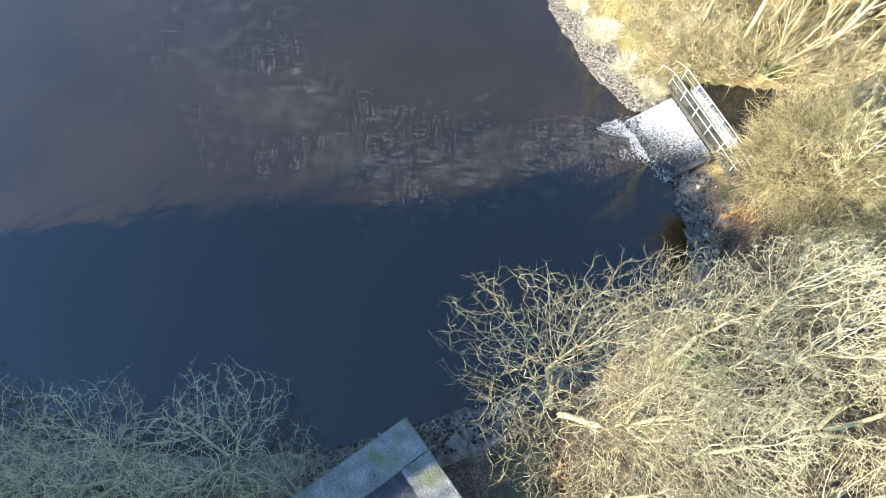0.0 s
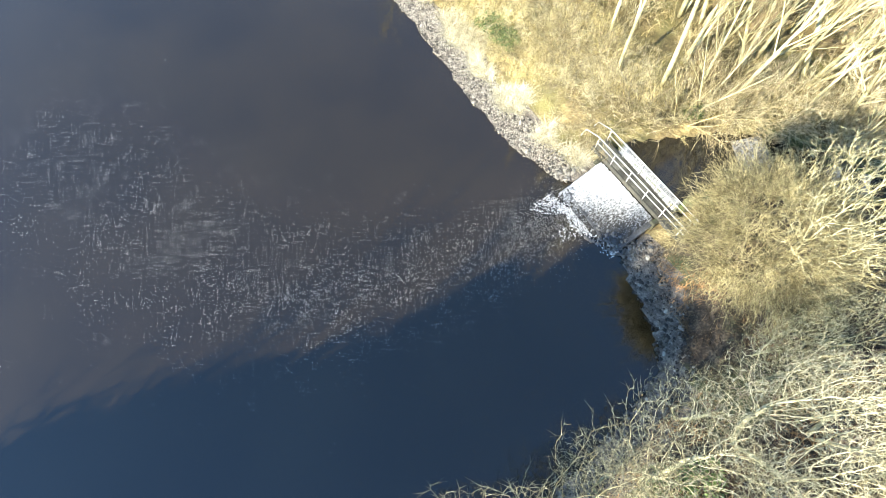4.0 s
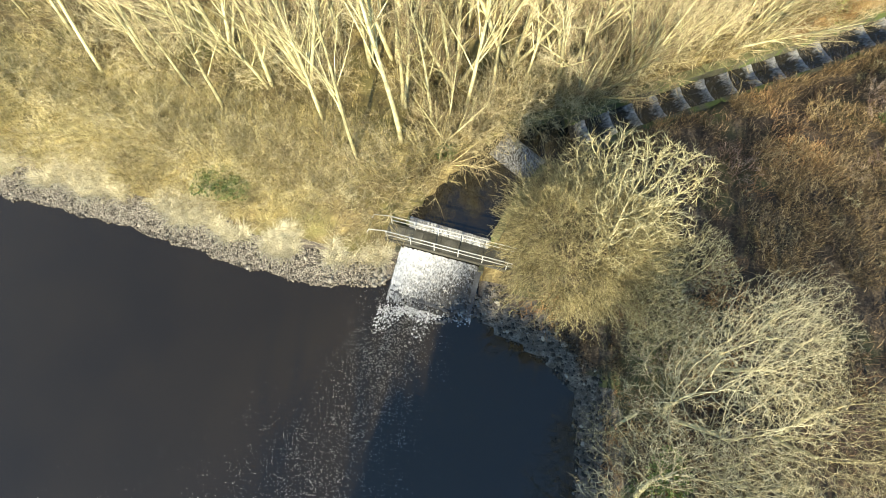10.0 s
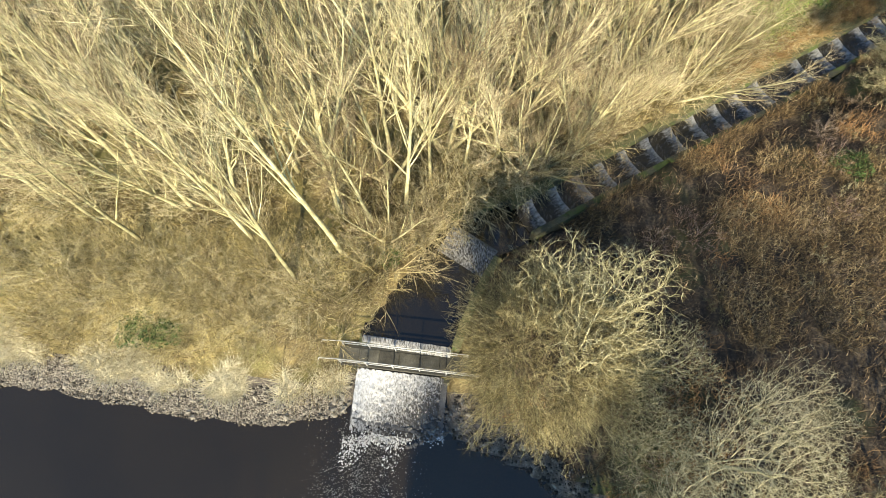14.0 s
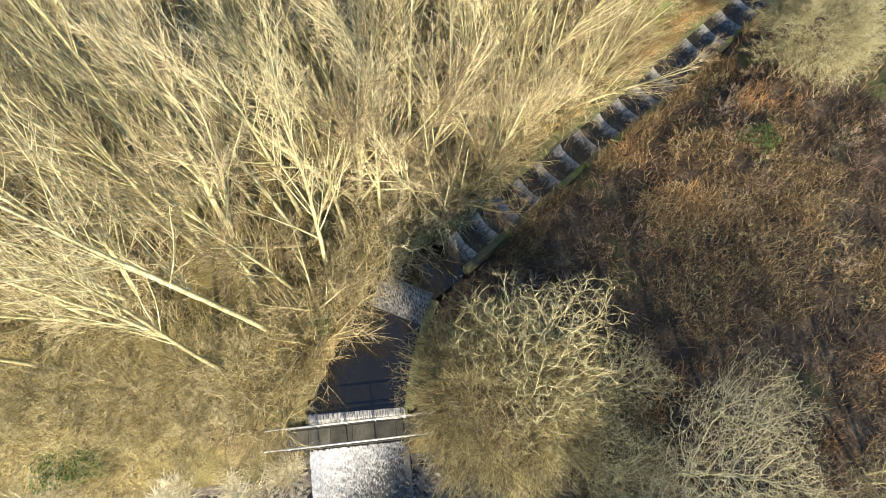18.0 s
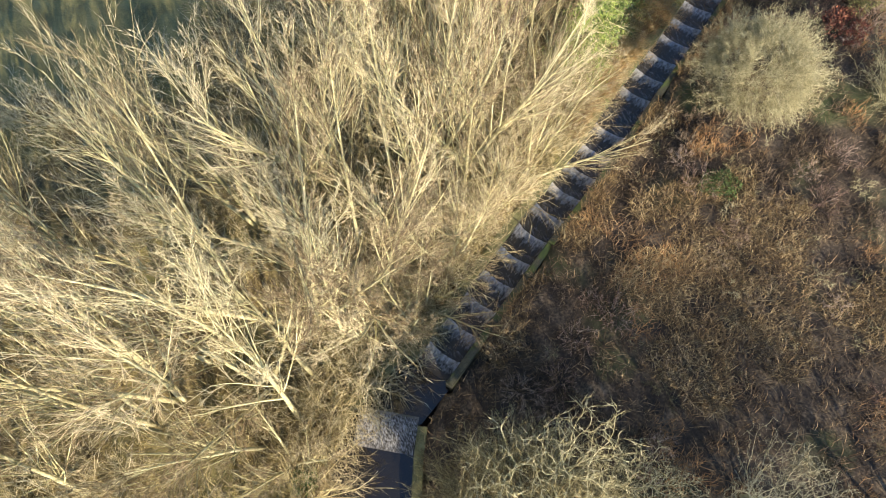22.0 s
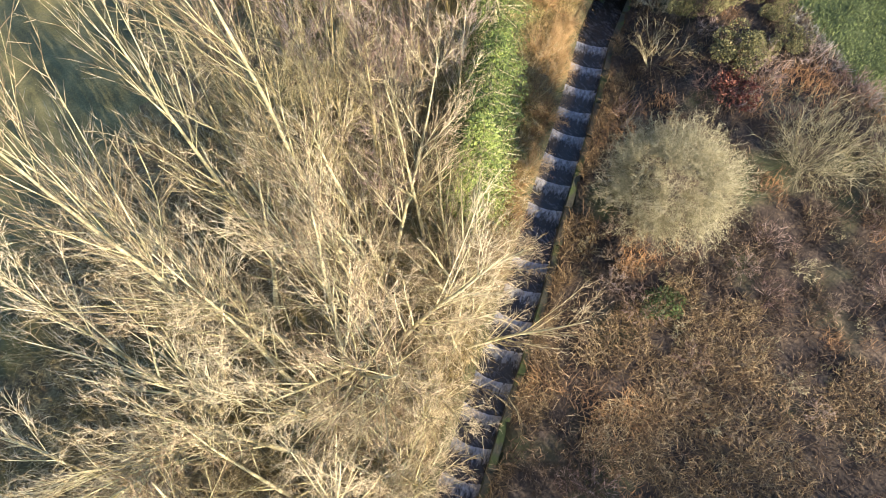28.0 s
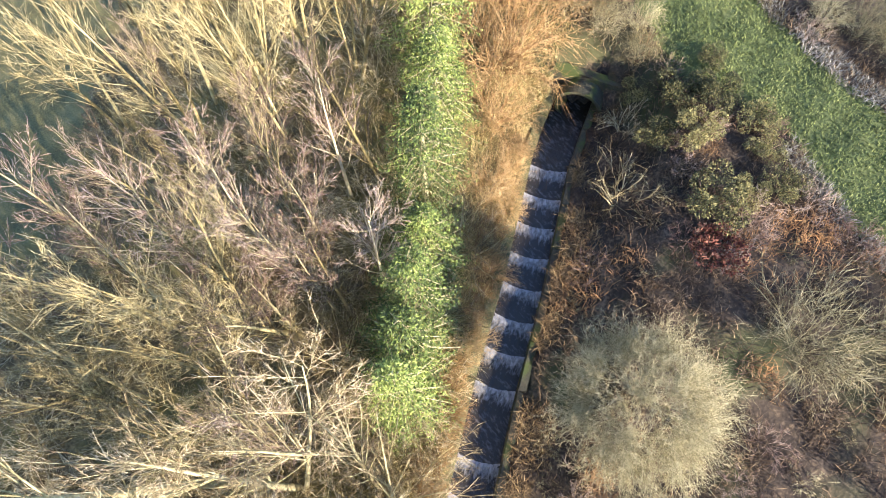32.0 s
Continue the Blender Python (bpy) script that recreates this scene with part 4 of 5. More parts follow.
while len(placed) < 80 and tries < 6000:
    tries += 1
    x, y = rng.uniform(-30, 17), rng.uniform(7, 37)
    a, b = np.array([x]), np.array([y])
    s, c = channel_sd(a, b)
    if c[0] < 3.2 or field_mask(a, b)[0] or poly_distance(a, b, POOL)[0] < 2.5 or (s[0] > 11.5 and c[0] > 5) or y > 22.5 + 0.5 * max(x, 0):
        continue
    if min(math.hypot(x - g[0], y - g[1]) for g in GRAND_AT) < 1.6:
        continue
    if min(math.hypot(x - p, y - q) for p, q in placed) < 2.0:
        continue
    placed.append((x, y))
for k, (x, y) in enumerate(placed):
    lean = (rng.normal(0, 3), rng.normal(0, 3))
    rz, size = rng.uniform(0, 360), rng.uniform(0.8, 1.1)
    if k >= 5 and y > 19.5 + 0.5 * max(x, 0):   # the meadow's edge stays open
        continue
    if k < 5:
        stand(talls[k], x, y, rz, size, None, lean)
    else:
        repeat(talls[k % 5], x, y, rz, size, None, lean)

# spreading trees of the east bank


def domed_tree(name, label, seed, centre, radius, mats, targets=300, twigs=5, stems=3, limbs=16, squash=0.85, twig=(0.35, 0.8), thick=(0.05, 0.022, 0.011), crook=0.12, low=-0.35, fuzz=0.42, reach=(0.42, 0.66), group="", category="tree"):
    """A rounded crown: stems to its middle, limbs, branches to points over the dome, and twigs at their ends. centre: the crown's height."""
    rng = np.random.RandomState(seed)
    ob = thing(name, label, category, group=group)
    mid = np.array((0, 0, centre))

    def bent(p, q, n, r0, r1, wob):
        pts = [p]
        for i in range(1, n + 1):
            w = p + (q - p) * i / n
            if i < n:
                w = w + rng.normal(0, wob * np.linalg.norm(q - p) / n, 3)
            pts.append(w)
        return [(*u, *v, r0 + (r1 - r0) * i / n, r0 + (r1 - r0) * (i + 1) / n) for i, (u, v) in enumerate(zip(pts, pts[1:]))], pts

    orders = [[], [], []]
    tops = []
    for k in range(stems):
        a = k * math.tau / stems + rng.uniform(0, 1)
        top = mid + np.array((math.cos(a), math.sin(a), -0.3)) * radius * 0.3
        rows, _ = bent(np.array((math.cos(a) * 0.15, math.sin(a) * 0.15, -0.3)), top, 6, thick[0] * 2.4, thick[0] * 1.2, 0.1)
        part("trunk", loft("trunk", rows, 7, mats[0]), ob)
        tops.append(top)
    tops = np.array(tops)
    ends = []
    for k in range(limbs):
        z = low + (1 - low) * (k + 0.5) / limbs
        a, w = k * 2.39996, math.sqrt(max(1 - z * z, 0))
        e = mid + np.array((math.cos(a) * w, math.sin(a) * w, z * squash)) * radius * rng.uniform(*reach)
        start = tops[np.argmin(np.linalg.norm(tops - e, axis=1))]
        rows, _ = bent(start, e, 4, thick[0], thick[1] * 1.2, crook * 1.2)
        orders[0] += rows
        ends.append(e)
    ends = np.array(ends)
    for k in range(targets):
        z = low + (1 - low) * (k + 0.5) / targets
        a, w = k * 2.39996 + rng.uniform(-0.3, 0.3), math.sqrt(max(1 - z * z, 0))
        out = np.array((math.cos(a) * w, math.sin(a) * w, z * squash))
        lump = 1 + 0.09 * math.sin(2.3 * a % math.tau + seed + 3 * z) + 0.07 * math.sin(4 * a + 5 * z + seed)
        q = mid + out * radius * lump * rng.uniform(0.62, 1.04)
        start = ends[np.argmin(np.linalg.norm(ends - q, axis=1) * rng.uniform(0.8, 1.2, len(ends)))]
        rows, pts = bent(start, q, 4, thick[1], thick[2], crook * 2.5)
        orders[1] += rows
        along = (pts[-1] - pts[1]) / max(np.linalg.norm(pts[-1] - pts[1]), 1e-6)
        for j in range(twigs):
            f = rng.uniform(0.3, 1.0)
            i = min(int(f * 4), 3)
            at = pts[i] + (pts[i + 1] - pts[i]) * (f * 4 - i)
            d = along * 0.7 + out * 0.35 + rng.normal(0, fuzz, 3) + np.array((0, 0, 0.15))
            d = d / np.linalg.norm(d)
            length = rng.uniform(*twig)
            bend = at + d * length * 0.5
            orders[1].append((*at, *bend, thick[2] * 0.95, thick[2] * 0.7))
            for q in range(2):
                e = d + rng.normal(0, 0.9 * fuzz, 3) + np.array((0, 0, 0.12))
                e = e / np.linalg.norm(e) * length * rng.uniform(0.45, 0.75)
                orders[2].append((*bend, *(bend + e), thick[2] * 0.7, 0))
    part("crown", crown_mesh(orders, mats[1:]), ob)
    return ob


broads = [colony_tree("spreading_tree", "broad bare tree with pale crooked branches on the bank", 40 + k, (M_BARK, M_TWIG_GREY, M_TWIG_GREY), (12.6, 11.4, 12.0)[k], (5.0, 4.6, 4.8)[k], 0.25, 0.62, goals=(4200, 2300, 2000)[k], stems=(2, 3, 2)[k], spread=0.3,
                      girth=0.15, tip=0.0078, step=0.23, kill=0.25, up=0.25, wander=0.16, twigs=2, twig=(0.18, 0.45), rise=0.7, fan=0.4, trunk_to=0.45, hold=0.35, swell=0.72, group="bare trees of the east bank") for k in range(3)]
EAST = [(12.9, -11.6, 0.93), (12.9, -6.6, 0.74), (13.6, -2.8, 0.7), (16.6, -7.4, 0.5), (17.0, -11.6, 0.6), (11.8, -3.6, 0.45), (11.9, -8.3, 0.45), (15.4, -4.6, 0.45), (18.6, -9.0, 0.45), (15.0, -0.4, 0.55), (17.6, -2.6, 0.6), (16.8, 1.6, 0.42), (19.8, -5.2, 0.55), (14.6, -9.2, 0.6), (21.4, -1.2, 0.45), (12.4, -0.6, 0.4)]
for k, (x, y, size) in enumerate(EAST):
    (stand(broads[k], x, y, 70 * k, size) if k < 3 else repeat(broads[k % 3], x, y, 77 * k, size))

# round willow by the bridge
willow = domed_tree("willow", "round bushy willow with olive twigs beside the bridge", 61, 2.9, 4.1, (M_BROWN_TWIG, M_TWIG_WILLOW, M_TWIG_WILLOW), 1700, 8, stems=6, limbs=60, squash=0.82, twig=(0.35, 0.8), thick=(0.015, 0.009, 0.0075), low=-0.25, fuzz=0.75, reach=(0.3, 0.6))
stand(willow, 8.1, 3.0)
crown = colony_tree("small_tree", "small bare tree with a pale crown rising from the willow", 63, (M_BARK, M_TWIG_PALE, M_TWIG_PALE), 8.2, 2.7, 0.35, 0.7, goals=1500, stems=3, spread=0.35, girth=0.075, tip=0.0085, step=0.2, kill=0.22, up=0.5, wander=0.1, twigs=2, twig=(0.25, 0.6), rise=1.2, fan=0.3, trunk_to=0.45, hold=0.5, swell=0.75)
stand(crown, 9.2, 4.2, 0, 1.0)
for x, y, size in ((11.6, 0.6, 0.6), (12.8, 3.2, 0.55), (11.2, 2.2, 0.5)):
    repeat(crown, x, y, 80 * x, size)

# trees of the south shore, behind the start of the walk
southern = [colony_tree("shore_tree", "low bare tree with grey twigs at the water", 70 + k, (M_BARK, M_TWIG_SAGE, M_TWIG_SAGE), 6.2, 3.4, 0.12, 0.6, goals=1700, stems=4, spread=0.4, girth=0.06, tip=0.0075, step=0.22, kill=0.23, up=0.3, wander=0.16, twigs=2, twig=(0.2, 0.45), rise=0.7, fan=0.4, trunk_to=0.5, hold=0.35, swell=0.75, group="shore trees") for k in range(2)]
for k, (x, y, size) in enumerate([(9.4, -25.6, 1.0), (8.4, -30.0, 1.0), (12.0, -23.2, 0.7), (11.6, -28.4, 1.1), (7.2, -34.0, 1.1), (3.5, -38.5, 1.2), (10.2, -32.4, 1.2)]):
    (stand(southern[k], x, y, 50 * k, size) if k < 2 else repeat(southern[k % 2], x, y, 63 * k, size))

# thickets on the west bank and along the channel
THICKET = "thickets of the west bank"
brushes = [bare_tree("thicket", "tangled straw-coloured bush of thin bare stems", 80 + k, spec_of(BRUSH, height=(2.5, 2.1, 3.0, 1.8)[k]), (M_TWIG_OLIVE, M_TWIG_OLIVE, M_TWIG if k != 1 else M_TWIG_OLIVE), stems=16, spread=(0.1, (1.1, 1.5, 0.9, 1.8)[k]), category="bush", group=THICKET, shrub=True) for k in range(4)]
spots = []
tries = 0
while len(spots) < 250 and tries < 12000:
    tries += 1
    x, y = rng.uniform(-30, 27), rng.uniform(1.4, 34)
    a, b = np.array([x]), np.array([y])
    s, c = channel_sd(a, b)
    if c[0] < 1.9 or poly_distance(a, b, POOL)[0] < 0.7 or field_mask(a, b)[0] or (s[0] > 12 and c[0] < 1.7):
        continue
    if x > -0.6 and y < 3.9:
        continue
    if (y > 11 and rng.uniform() < 0.55) or (y < 3 and rng.uniform() < 0.5):
        continue
    if spots and min(math.hypot(x - p, y - q) for p, q in spots) < 1.25:
        continue
    spots.append((x, y))
# overhanging brush on the channel's north bank
for k in range(26):
    s0 = 0.2 + 0.58 * k + 0.3 * math.sin(k * 2.1)
    p = ch(s0, CH_HALF + 1.75 + 0.35 * math.sin(k * 1.7), 0)
    spots.append((p[0], p[1]))
spots += [(-0.9, 5.0), (-0.1, 5.9), (0.6, 6.9), (1.1, 8.0), (1.9, 9.1), (2.4, 10.3), (3.7, 11.4), (5.2, 11.8), (6.4, 12.2), (7.4, 12.4), (2.9, 10.1), (2.1, 8.3)]
spots = spots[:4] + [p for p in spots[4:] if poly_distance(np.array([p[0]]), np.array([p[1]]), POOL)[0] > 0.55]
low = len(spots)
while len(spots) < low + 60:   # low wide clumps on the straw bank
    x, y = rng.uniform(-27, -0.8), rng.uniform(1.7, 6.0)
    if min(math.hypot(x - p, y - q) for p, q in spots[low:] + [(9, 9)]) > 1.0:
        spots.append((x, y))
for k, (x, y) in enumerate(((4.2, 10.9), (5.2, 11.4), (3.3, 10.2), (1.6, 8.6), (2.3, 9.4))):   # bushes leaning over the upper pool
    repeat(brushes[(0, 2)[k % 2]], x, y, 0, 0.95 + 0.1 * (k % 3), None, (24, 10))
for k, (x, y) in enumerate(spots):
    size = rng.uniform(0.65, 1.15) * (0.75 if y < 3 else 1) * (1.2 if k >= 250 else 1)
    if k < 4:
        stand(brushes[k], x, y, 0, size)
    else:
        repeat(brushes[k % 4], x, y, rng.uniform(0, 360), size * (0.85 if k >= low else 1), size * (0.42 if k >= low else 1))

# the fine-twigged round tree and its neighbours on the east slope
round_tree = domed_tree("round_tree", "dense round bare tree with fine sage-grey twigs", 91, 3.3, 3.3, (M_BROWN_TWIG, M_TWIG_ROUND, M_TWIG_ROUND), 1700, 9, stems=5, limbs=50, squash=0.9, twig=(0.2, 0.55), thick=(0.011, 0.0066, 0.0055), crook=0.2, fuzz=0.95, reach=(0.3, 0.6))
stand(round_tree, 23.9, 16.7, 0, 0.86)
sage = bare_tree("scrub_bush", "olive-grey bare bush with upright fine stems", 92, spec_of(BRUSH, height=3.2, girth=0.012, kids=[9, 5], least=0.006), (M_TWIG_SAGE, M_TWIG_SAGE, M_TWIG_SAGE), stems=34, spread=(0.1, 0.9), category="bush", shrub=True)
stand(sage, 30.4, 14.4)
for x, y, size in ((33, 12.0, 0.8), (31.5, 10.6, 0.6)):
    repeat(sage, x, y, 40 * x, size)
for k in range(14):
    repeat(sage, 41.2 + 0.9 * math.sin(k * 2.3) + 0.8 * (k % 2), 12 + 1.35 * k, 67 * k, 0.55 + 0.15 * math.sin(k * 1.3))
pale = bare_tree("small_bush", "small pale bare bush above the channel", 93, spec_of(BRUSH, height=2.2, girth=0.03), (M_TWIG_GREY, M_TWIG_GREY, M_TWIG_GREY), stems=12, spread=(0.2, 0.8), category="bush", shrub=True)
stand(pale, 30.0, 22.6)
repeat(pale, 32.6, 24.9, 80, 0.7)
for k, (x, y, size) in enumerate(((34.6, 29.0, 0.45), (35.2, 27.6, 0.4), (34.0, 28.4, 0.4), (33.8, 30.2, 0.5), (34.4, 26.6, 0.4), (36.0, 29.6, 0.5))):
    repeat(sage, x, y, 77 * k, size)
orange = bare_tree("orange_willow", "orange-stemmed bare willow leaning over the channel", 94, spec_of(BRUSH, height=4.0, girth=0.03, kids=[9, 5]), (M_TWIG_ORANGE, M_TWIG_ORANGE, M_TWIG_ORANGE), stems=36, spread=(0.1, 0.95), category="willow", shrub=True)
stand(orange, 30.2, 30.4)
for x, y, size in ((28.3, 28.6, 0.6), (33.2, 32.0, 0.9), (26.2, 26.4, 0.45), (24.0, 24.7, 0.4), (34.6, 30.6, 0.6), (31.8, 32.6, 0.8)):
    repeat(orange, x, y, 50 * x, size)
for k in range(16):   # russet brush hanging over the channel's north wall
    p = ch(12.5 + 0.95 * k, CH_HALF + 0.6 + 0.2 * math.sin(k * 1.9), 0)
    repeat(orange, p[0], p[1], 83 * k, 0.26 + 0.07 * math.sin(k * 2.3))
slim = [bare_tree("slender_tree", "slender bare tree with olive-yellow limbs", 130 + k, spec_of(TALL, height=8.8 + k, girth=0.1), (M_TWIG_OLIVE, M_TWIG_OLIVE, M_TWIG_OLIVE if k else M_BROWN_TWIG), stems=1 + k, spread=(0.1, 0.15), group="slender trees") for k in range(2)]
red = bare_tree("birch", "slim bare tree with reddish-brown twigs", 95, spec_of(TALL, height=8.0, girth=0.085, kids=[22, 9, 4], angle=[(18, 44), (16, 40), (14, 40)]), (M_TWIG_GREY, M_TWIG_GREY, M_TWIG_RED), group="red-twigged trees")
stand(red, 19.3, 27.6)
for x, y, size in ((17.6, 29.0, 1.0), (20.3, 25.6, 0.9), (21.5, 29.5, 0.95), (18.3, 26.0, 0.8), (16.6, 26.6, 0.8), (11.0, 38.6, 0.9)):
    repeat(red, x, y, 90 * x, size)
for x, y, size in ((15.3, 28.2, 0.75), (13.2, 27.4, 0.7), (13.0, 29.6, 0.8), (23.5, 37.0, 0.8), (25.0, 34.2, 0.7), (25.6, 37.6, 0.8), (11.4, 25.0, 0.7), (21.0, 33.5, 0.75), (28.5, 36.5, 0.8), (16.6, 33.6, 0.7), (14.4, 23.6, 0.6), (18.0, 36.5, 0.7), (18.5, 41.0, 0.7), (21.5, 40.0, 0.8), (15.6, 38.8, 0.8), (23.0, 42.0, 0.8)):
    repeat(slim[int(x) % 2], x, y, 37 * x, size * 1.15)

# low brown brush over the east slope
scrub = [bare_tree("low_brush", "low tangled brown brush on the slope", 150 + k, spec_of(BRUSH, height=(0.9, 1.2, 0.75)[k], girth=0.012, kids=[7, 4], least=0.006), ((M_BROWN_TWIG,) * 3, (M_TWIG_RED,) * 3, (M_BROWN_TWIG, M_BROWN_TWIG, M_TWIG_SAGE))[k], stems=16, spread=(0.2, 1.7), category="bush", group="brush of the east slope", shrub=True, foot=0.004) for k in range(3)]
put = []
tries = 0
while len(put) < 210 and tries < 9000:
    tries += 1
    x, y = rng.uniform(6, 40), rng.uniform(-4, 30)
    a, b = np.array([x]), np.array([y])
    s, c = channel_sd(a, b)
    if not (c[0] < -2.3 or (y < 8 and x > 10)) or field_mask(a, b)[0] or poly_distance(a, b, SHORE)[0] < 2 or math.sin(x * 0.55 + 1) + math.sin(y * 0.7 - x * 0.2) < -0.7:
        continue
    if put and min(math.hypot(x - p, y - q) for p, q in put) < 0.9:
        continue
    put.append((x, y))
for k, (x, y) in enumerate(put):
    size = rng.uniform(0.6, 1.15)
    (stand(scrub[k], x, y, 0, size) if k < 3 else repeat(scrub[k % 3], x, y, rng.uniform(0, 360), size))

# slender olive-barked trees and brown brush north of the conifers
mark = []
tries = 0
while len(mark) < 34 and tries < 3000:
    tries += 1
    s1, c1 = rng.uniform(11, 34), rng.uniform(6.0, 19)
    p = ch(s1, c1, 0)
    if mark and min(math.hypot(p[0] - u, p[1] - v) for u, v in mark) < 1.7 or p[1] > 23 + 0.8 * max(p[0], 0) or field_mask(np.array([p[0]]), np.array([p[1]]))[0]:
        continue
    mark.append(p[:2])
for k, (x, y) in enumerate(mark):
    lean = (rng.normal(0, 5), rng.normal(0, 5))
    (stand(slim[k], x, y, 0, 1.0, None, lean) if k < 2 else repeat(slim[k % 2] if k % 3 else red, x, y, 71 * k, rng.uniform(0.75, 1.1), None, lean))
    repeat(brushes[k % 4], x + rng.uniform(-1, 1), y + rng.uniform(-1, 1), 53 * k, rng.uniform(0.6, 1.0))


# ---- evergreens ----


def leaf_cloud(name, rng, centres, count, size, material, droop=0.0, flat=0.5):
    """Small pointed sprays scattered round the centres (x, y, z, r)."""
    cs = np.asarray(centres, float)
    w = cs[:, 3] ** 2
    pick = rng.choice(len(cs), count, p=w / w.sum())
    n = rng.normal(0, 1, (count, 3))
    n /= np.linalg.norm(n, axis=1, keepdims=True)
    pos = cs[pick, :3] + n * (cs[pick, 3] * rng.uniform(0.55, 1.0, count) ** 0.6)[:, None] * np.array((1, 1, 0.8))
    d = n + rng.normal(0, 0.5, (count, 3)) - np.array((0, 0, droop))
    d /= np.linalg.norm(d, axis=1, keepdims=True)
    side = np.cross(d, rng.normal(0, 1, (count, 3)))
    side /= np.linalg.norm(side, axis=1, keepdims=True)
    length = size * rng.uniform(0.6, 1.4, count)
    a = pos + d * length[:, None]
    b = pos + side * (length * flat * 0.5)[:, None] + d * (length * 0.4)[:, None]
    c = pos - side * (length * flat * 0.5)[:, None] + d * (length * 0.4)[:, None]
    verts = np.stack([pos, b, a, c], 1).reshape(-1, 3)
    return fast_mesh(name, verts, np.arange(count * 4).reshape(-1, 4), material)


def conifer(seed, height, whorls=120, sprays=15000, size=0.105):
    rng = np.random.RandomState(seed)
    ob = thing("conifer", "dense bright green conifer with drooping sprays", "conifer", group="row of conifers")
    part("trunk", tubes("trunk", [(0, 0, -0.2, 0, 0, height * 0.95, 0.14, 0.02)], 7, M_BARK), ob)
    limbs, balls = [], []
    for k in range(whorls):
        h = height * (0.06 + 0.92 * (k / whorls))
        reach = 1.6 * (1 - (h / height) ** 1.8) + 0.18
        a = k * 2.4 + rng.uniform(-0.3, 0.3)
        r = reach * rng.uniform(0.6, 1.25)
        tip = (math.cos(a) * r, math.sin(a) * r, h - 0.22 * r)
        limbs.append((0, 0, h, *tip, 0.03, 0.008))
        for q in (0.5, 0.68, 0.84, 1.0):
            balls.append((tip[0] * q, tip[1] * q, h - 0.22 * r * q, 0.25 * (1.3 - 0.55 * q)))
    part("limb_whorl", tubes("limb_whorl", limbs, 3, M_BARK), ob)
    part("crown", leaf_cloud("crown", rng, balls, sprays, size, M_CONIFER, 0.9, 0.34), ob, "feathery green foliage")
    return ob


firs = [conifer(3, 7.0), conifer(4, 5.6)]
# coarse fir used only for the added shade trees out of view
shade_fir = conifer(8, 7.0, 60, 2600, 0.3)
for k, (x, y, size) in enumerate([(27.6, 32.0, 1.1), (26.0, 29.6, 1.0), (23.8, 27.5, 1.0), (22.0, 25.2, 0.95), (20.6, 23.9, 1.0), (19.4, 22.9, 1.1), (18.4, 21.7, 1.0)]):
    (stand(firs[k], x, y, 0, size) if k < 2 else repeat(firs[k % 2], x, y, 61 * k, size))

# unseen trees added south of the lake to keep sun off near water
for k in range(78):
    row = k // 26
    x = -6 + 22 * (k % 26) / 25 + rng.uniform(-0.3, 0.3)
    y = -46.5 - 2.2 * row + rng.uniform(-0.5, 0.5)
    # heights chosen so their shadow's edge falls along the wanted line on the lake
    tall = float(np.interp(x, [-6, -4.3, 0.4, 5.3, 7.5, 11, 14.2, 16], [4, 5.4, 11.6, 16.7, 19.2, 20.2, 19.6, 9])) + 0.9 * row + rng.uniform(-0.4, 0.4)
    if k == 0:
        stand(shade_fir, x, y, 0, 1.3, tall * 0.86 / 7.0)
    elif k % 3 == 1:
        repeat(talls[k % 5], x, y, rng.uniform(0, 360), 1.0, tall / 13.0)
    else:
        repeat(shade_fir, x, y, rng.uniform(0, 360), 1.3, tall * (rng.uniform(0.84, 0.96) if x < 5 else rng.uniform(0.96, 1.04)) / 7.0)


def leafy_bush(name, label, seed, material, spread, height, count, size, group=""):
    rng = np.random.RandomState(seed)
    ob = thing(name, label, "bush", group=group)
    balls, stems = [], []
    for k in range(16):
        a, r = rng.uniform(0, math.tau), spread * math.sqrt(rng.uniform(0, 1))
        h = height * rng.uniform(0.45, 1.0) * (1 - 0.35 * r / spread)
        balls.append((math.cos(a) * r, math.sin(a) * r, h, 0.34 * rng.uniform(0.6, 1.2)))
        stems.append((0, 0, -0.1, math.cos(a) * r, math.sin(a) * r, h, 0.03, 0.012))
    part("stem_base", tubes("stem_base", stems, 4, M_BROWN_TWIG), ob)
    part("crown", leaf_cloud("crown", rng, balls, count, size, material, 0, 0.5), ob)
    return ob


gorse = leafy_bush("gorse_bush", "yellow-green gorse bush on the slope", 5, M_GORSE, 0.9, 1.3, 4200, 0.075, "gorse bushes")
stand(gorse, 34.1, 24.1)
for k, (x, y, size) in enumerate([(34.9, 23.1, 0.9), (32.4, 23.4, 0.8), (33.3, 22.5, 0.9), (31.6, 20.1, 1.2), (34.0, 18.9, 0.8), (35.3, 21.4, 0.8), (32.9, 19.4, 0.7), (34.7, 20.3, 0.7), (33.6, 25.6, 0.7), (36.0, 24.4, 0.6)]):
    repeat(gorse, x, y, 57 * k, size)
stand(leafy_bush("russet_bush", "low bush with dry russet-red leaves", 6, M_RED_LEAF, 0.9, 0.7, 1500, 0.12), 30.6, 18.7)
ivy = leafy_bush("evergreen_shrub", "low green leafy shrub in the undergrowth", 7, M_IVY, 0.9, 0.7, 1600, 0.12, "green shrubs")
stand(ivy, -10.2, 2.7, 0, 1.1, 0.55)
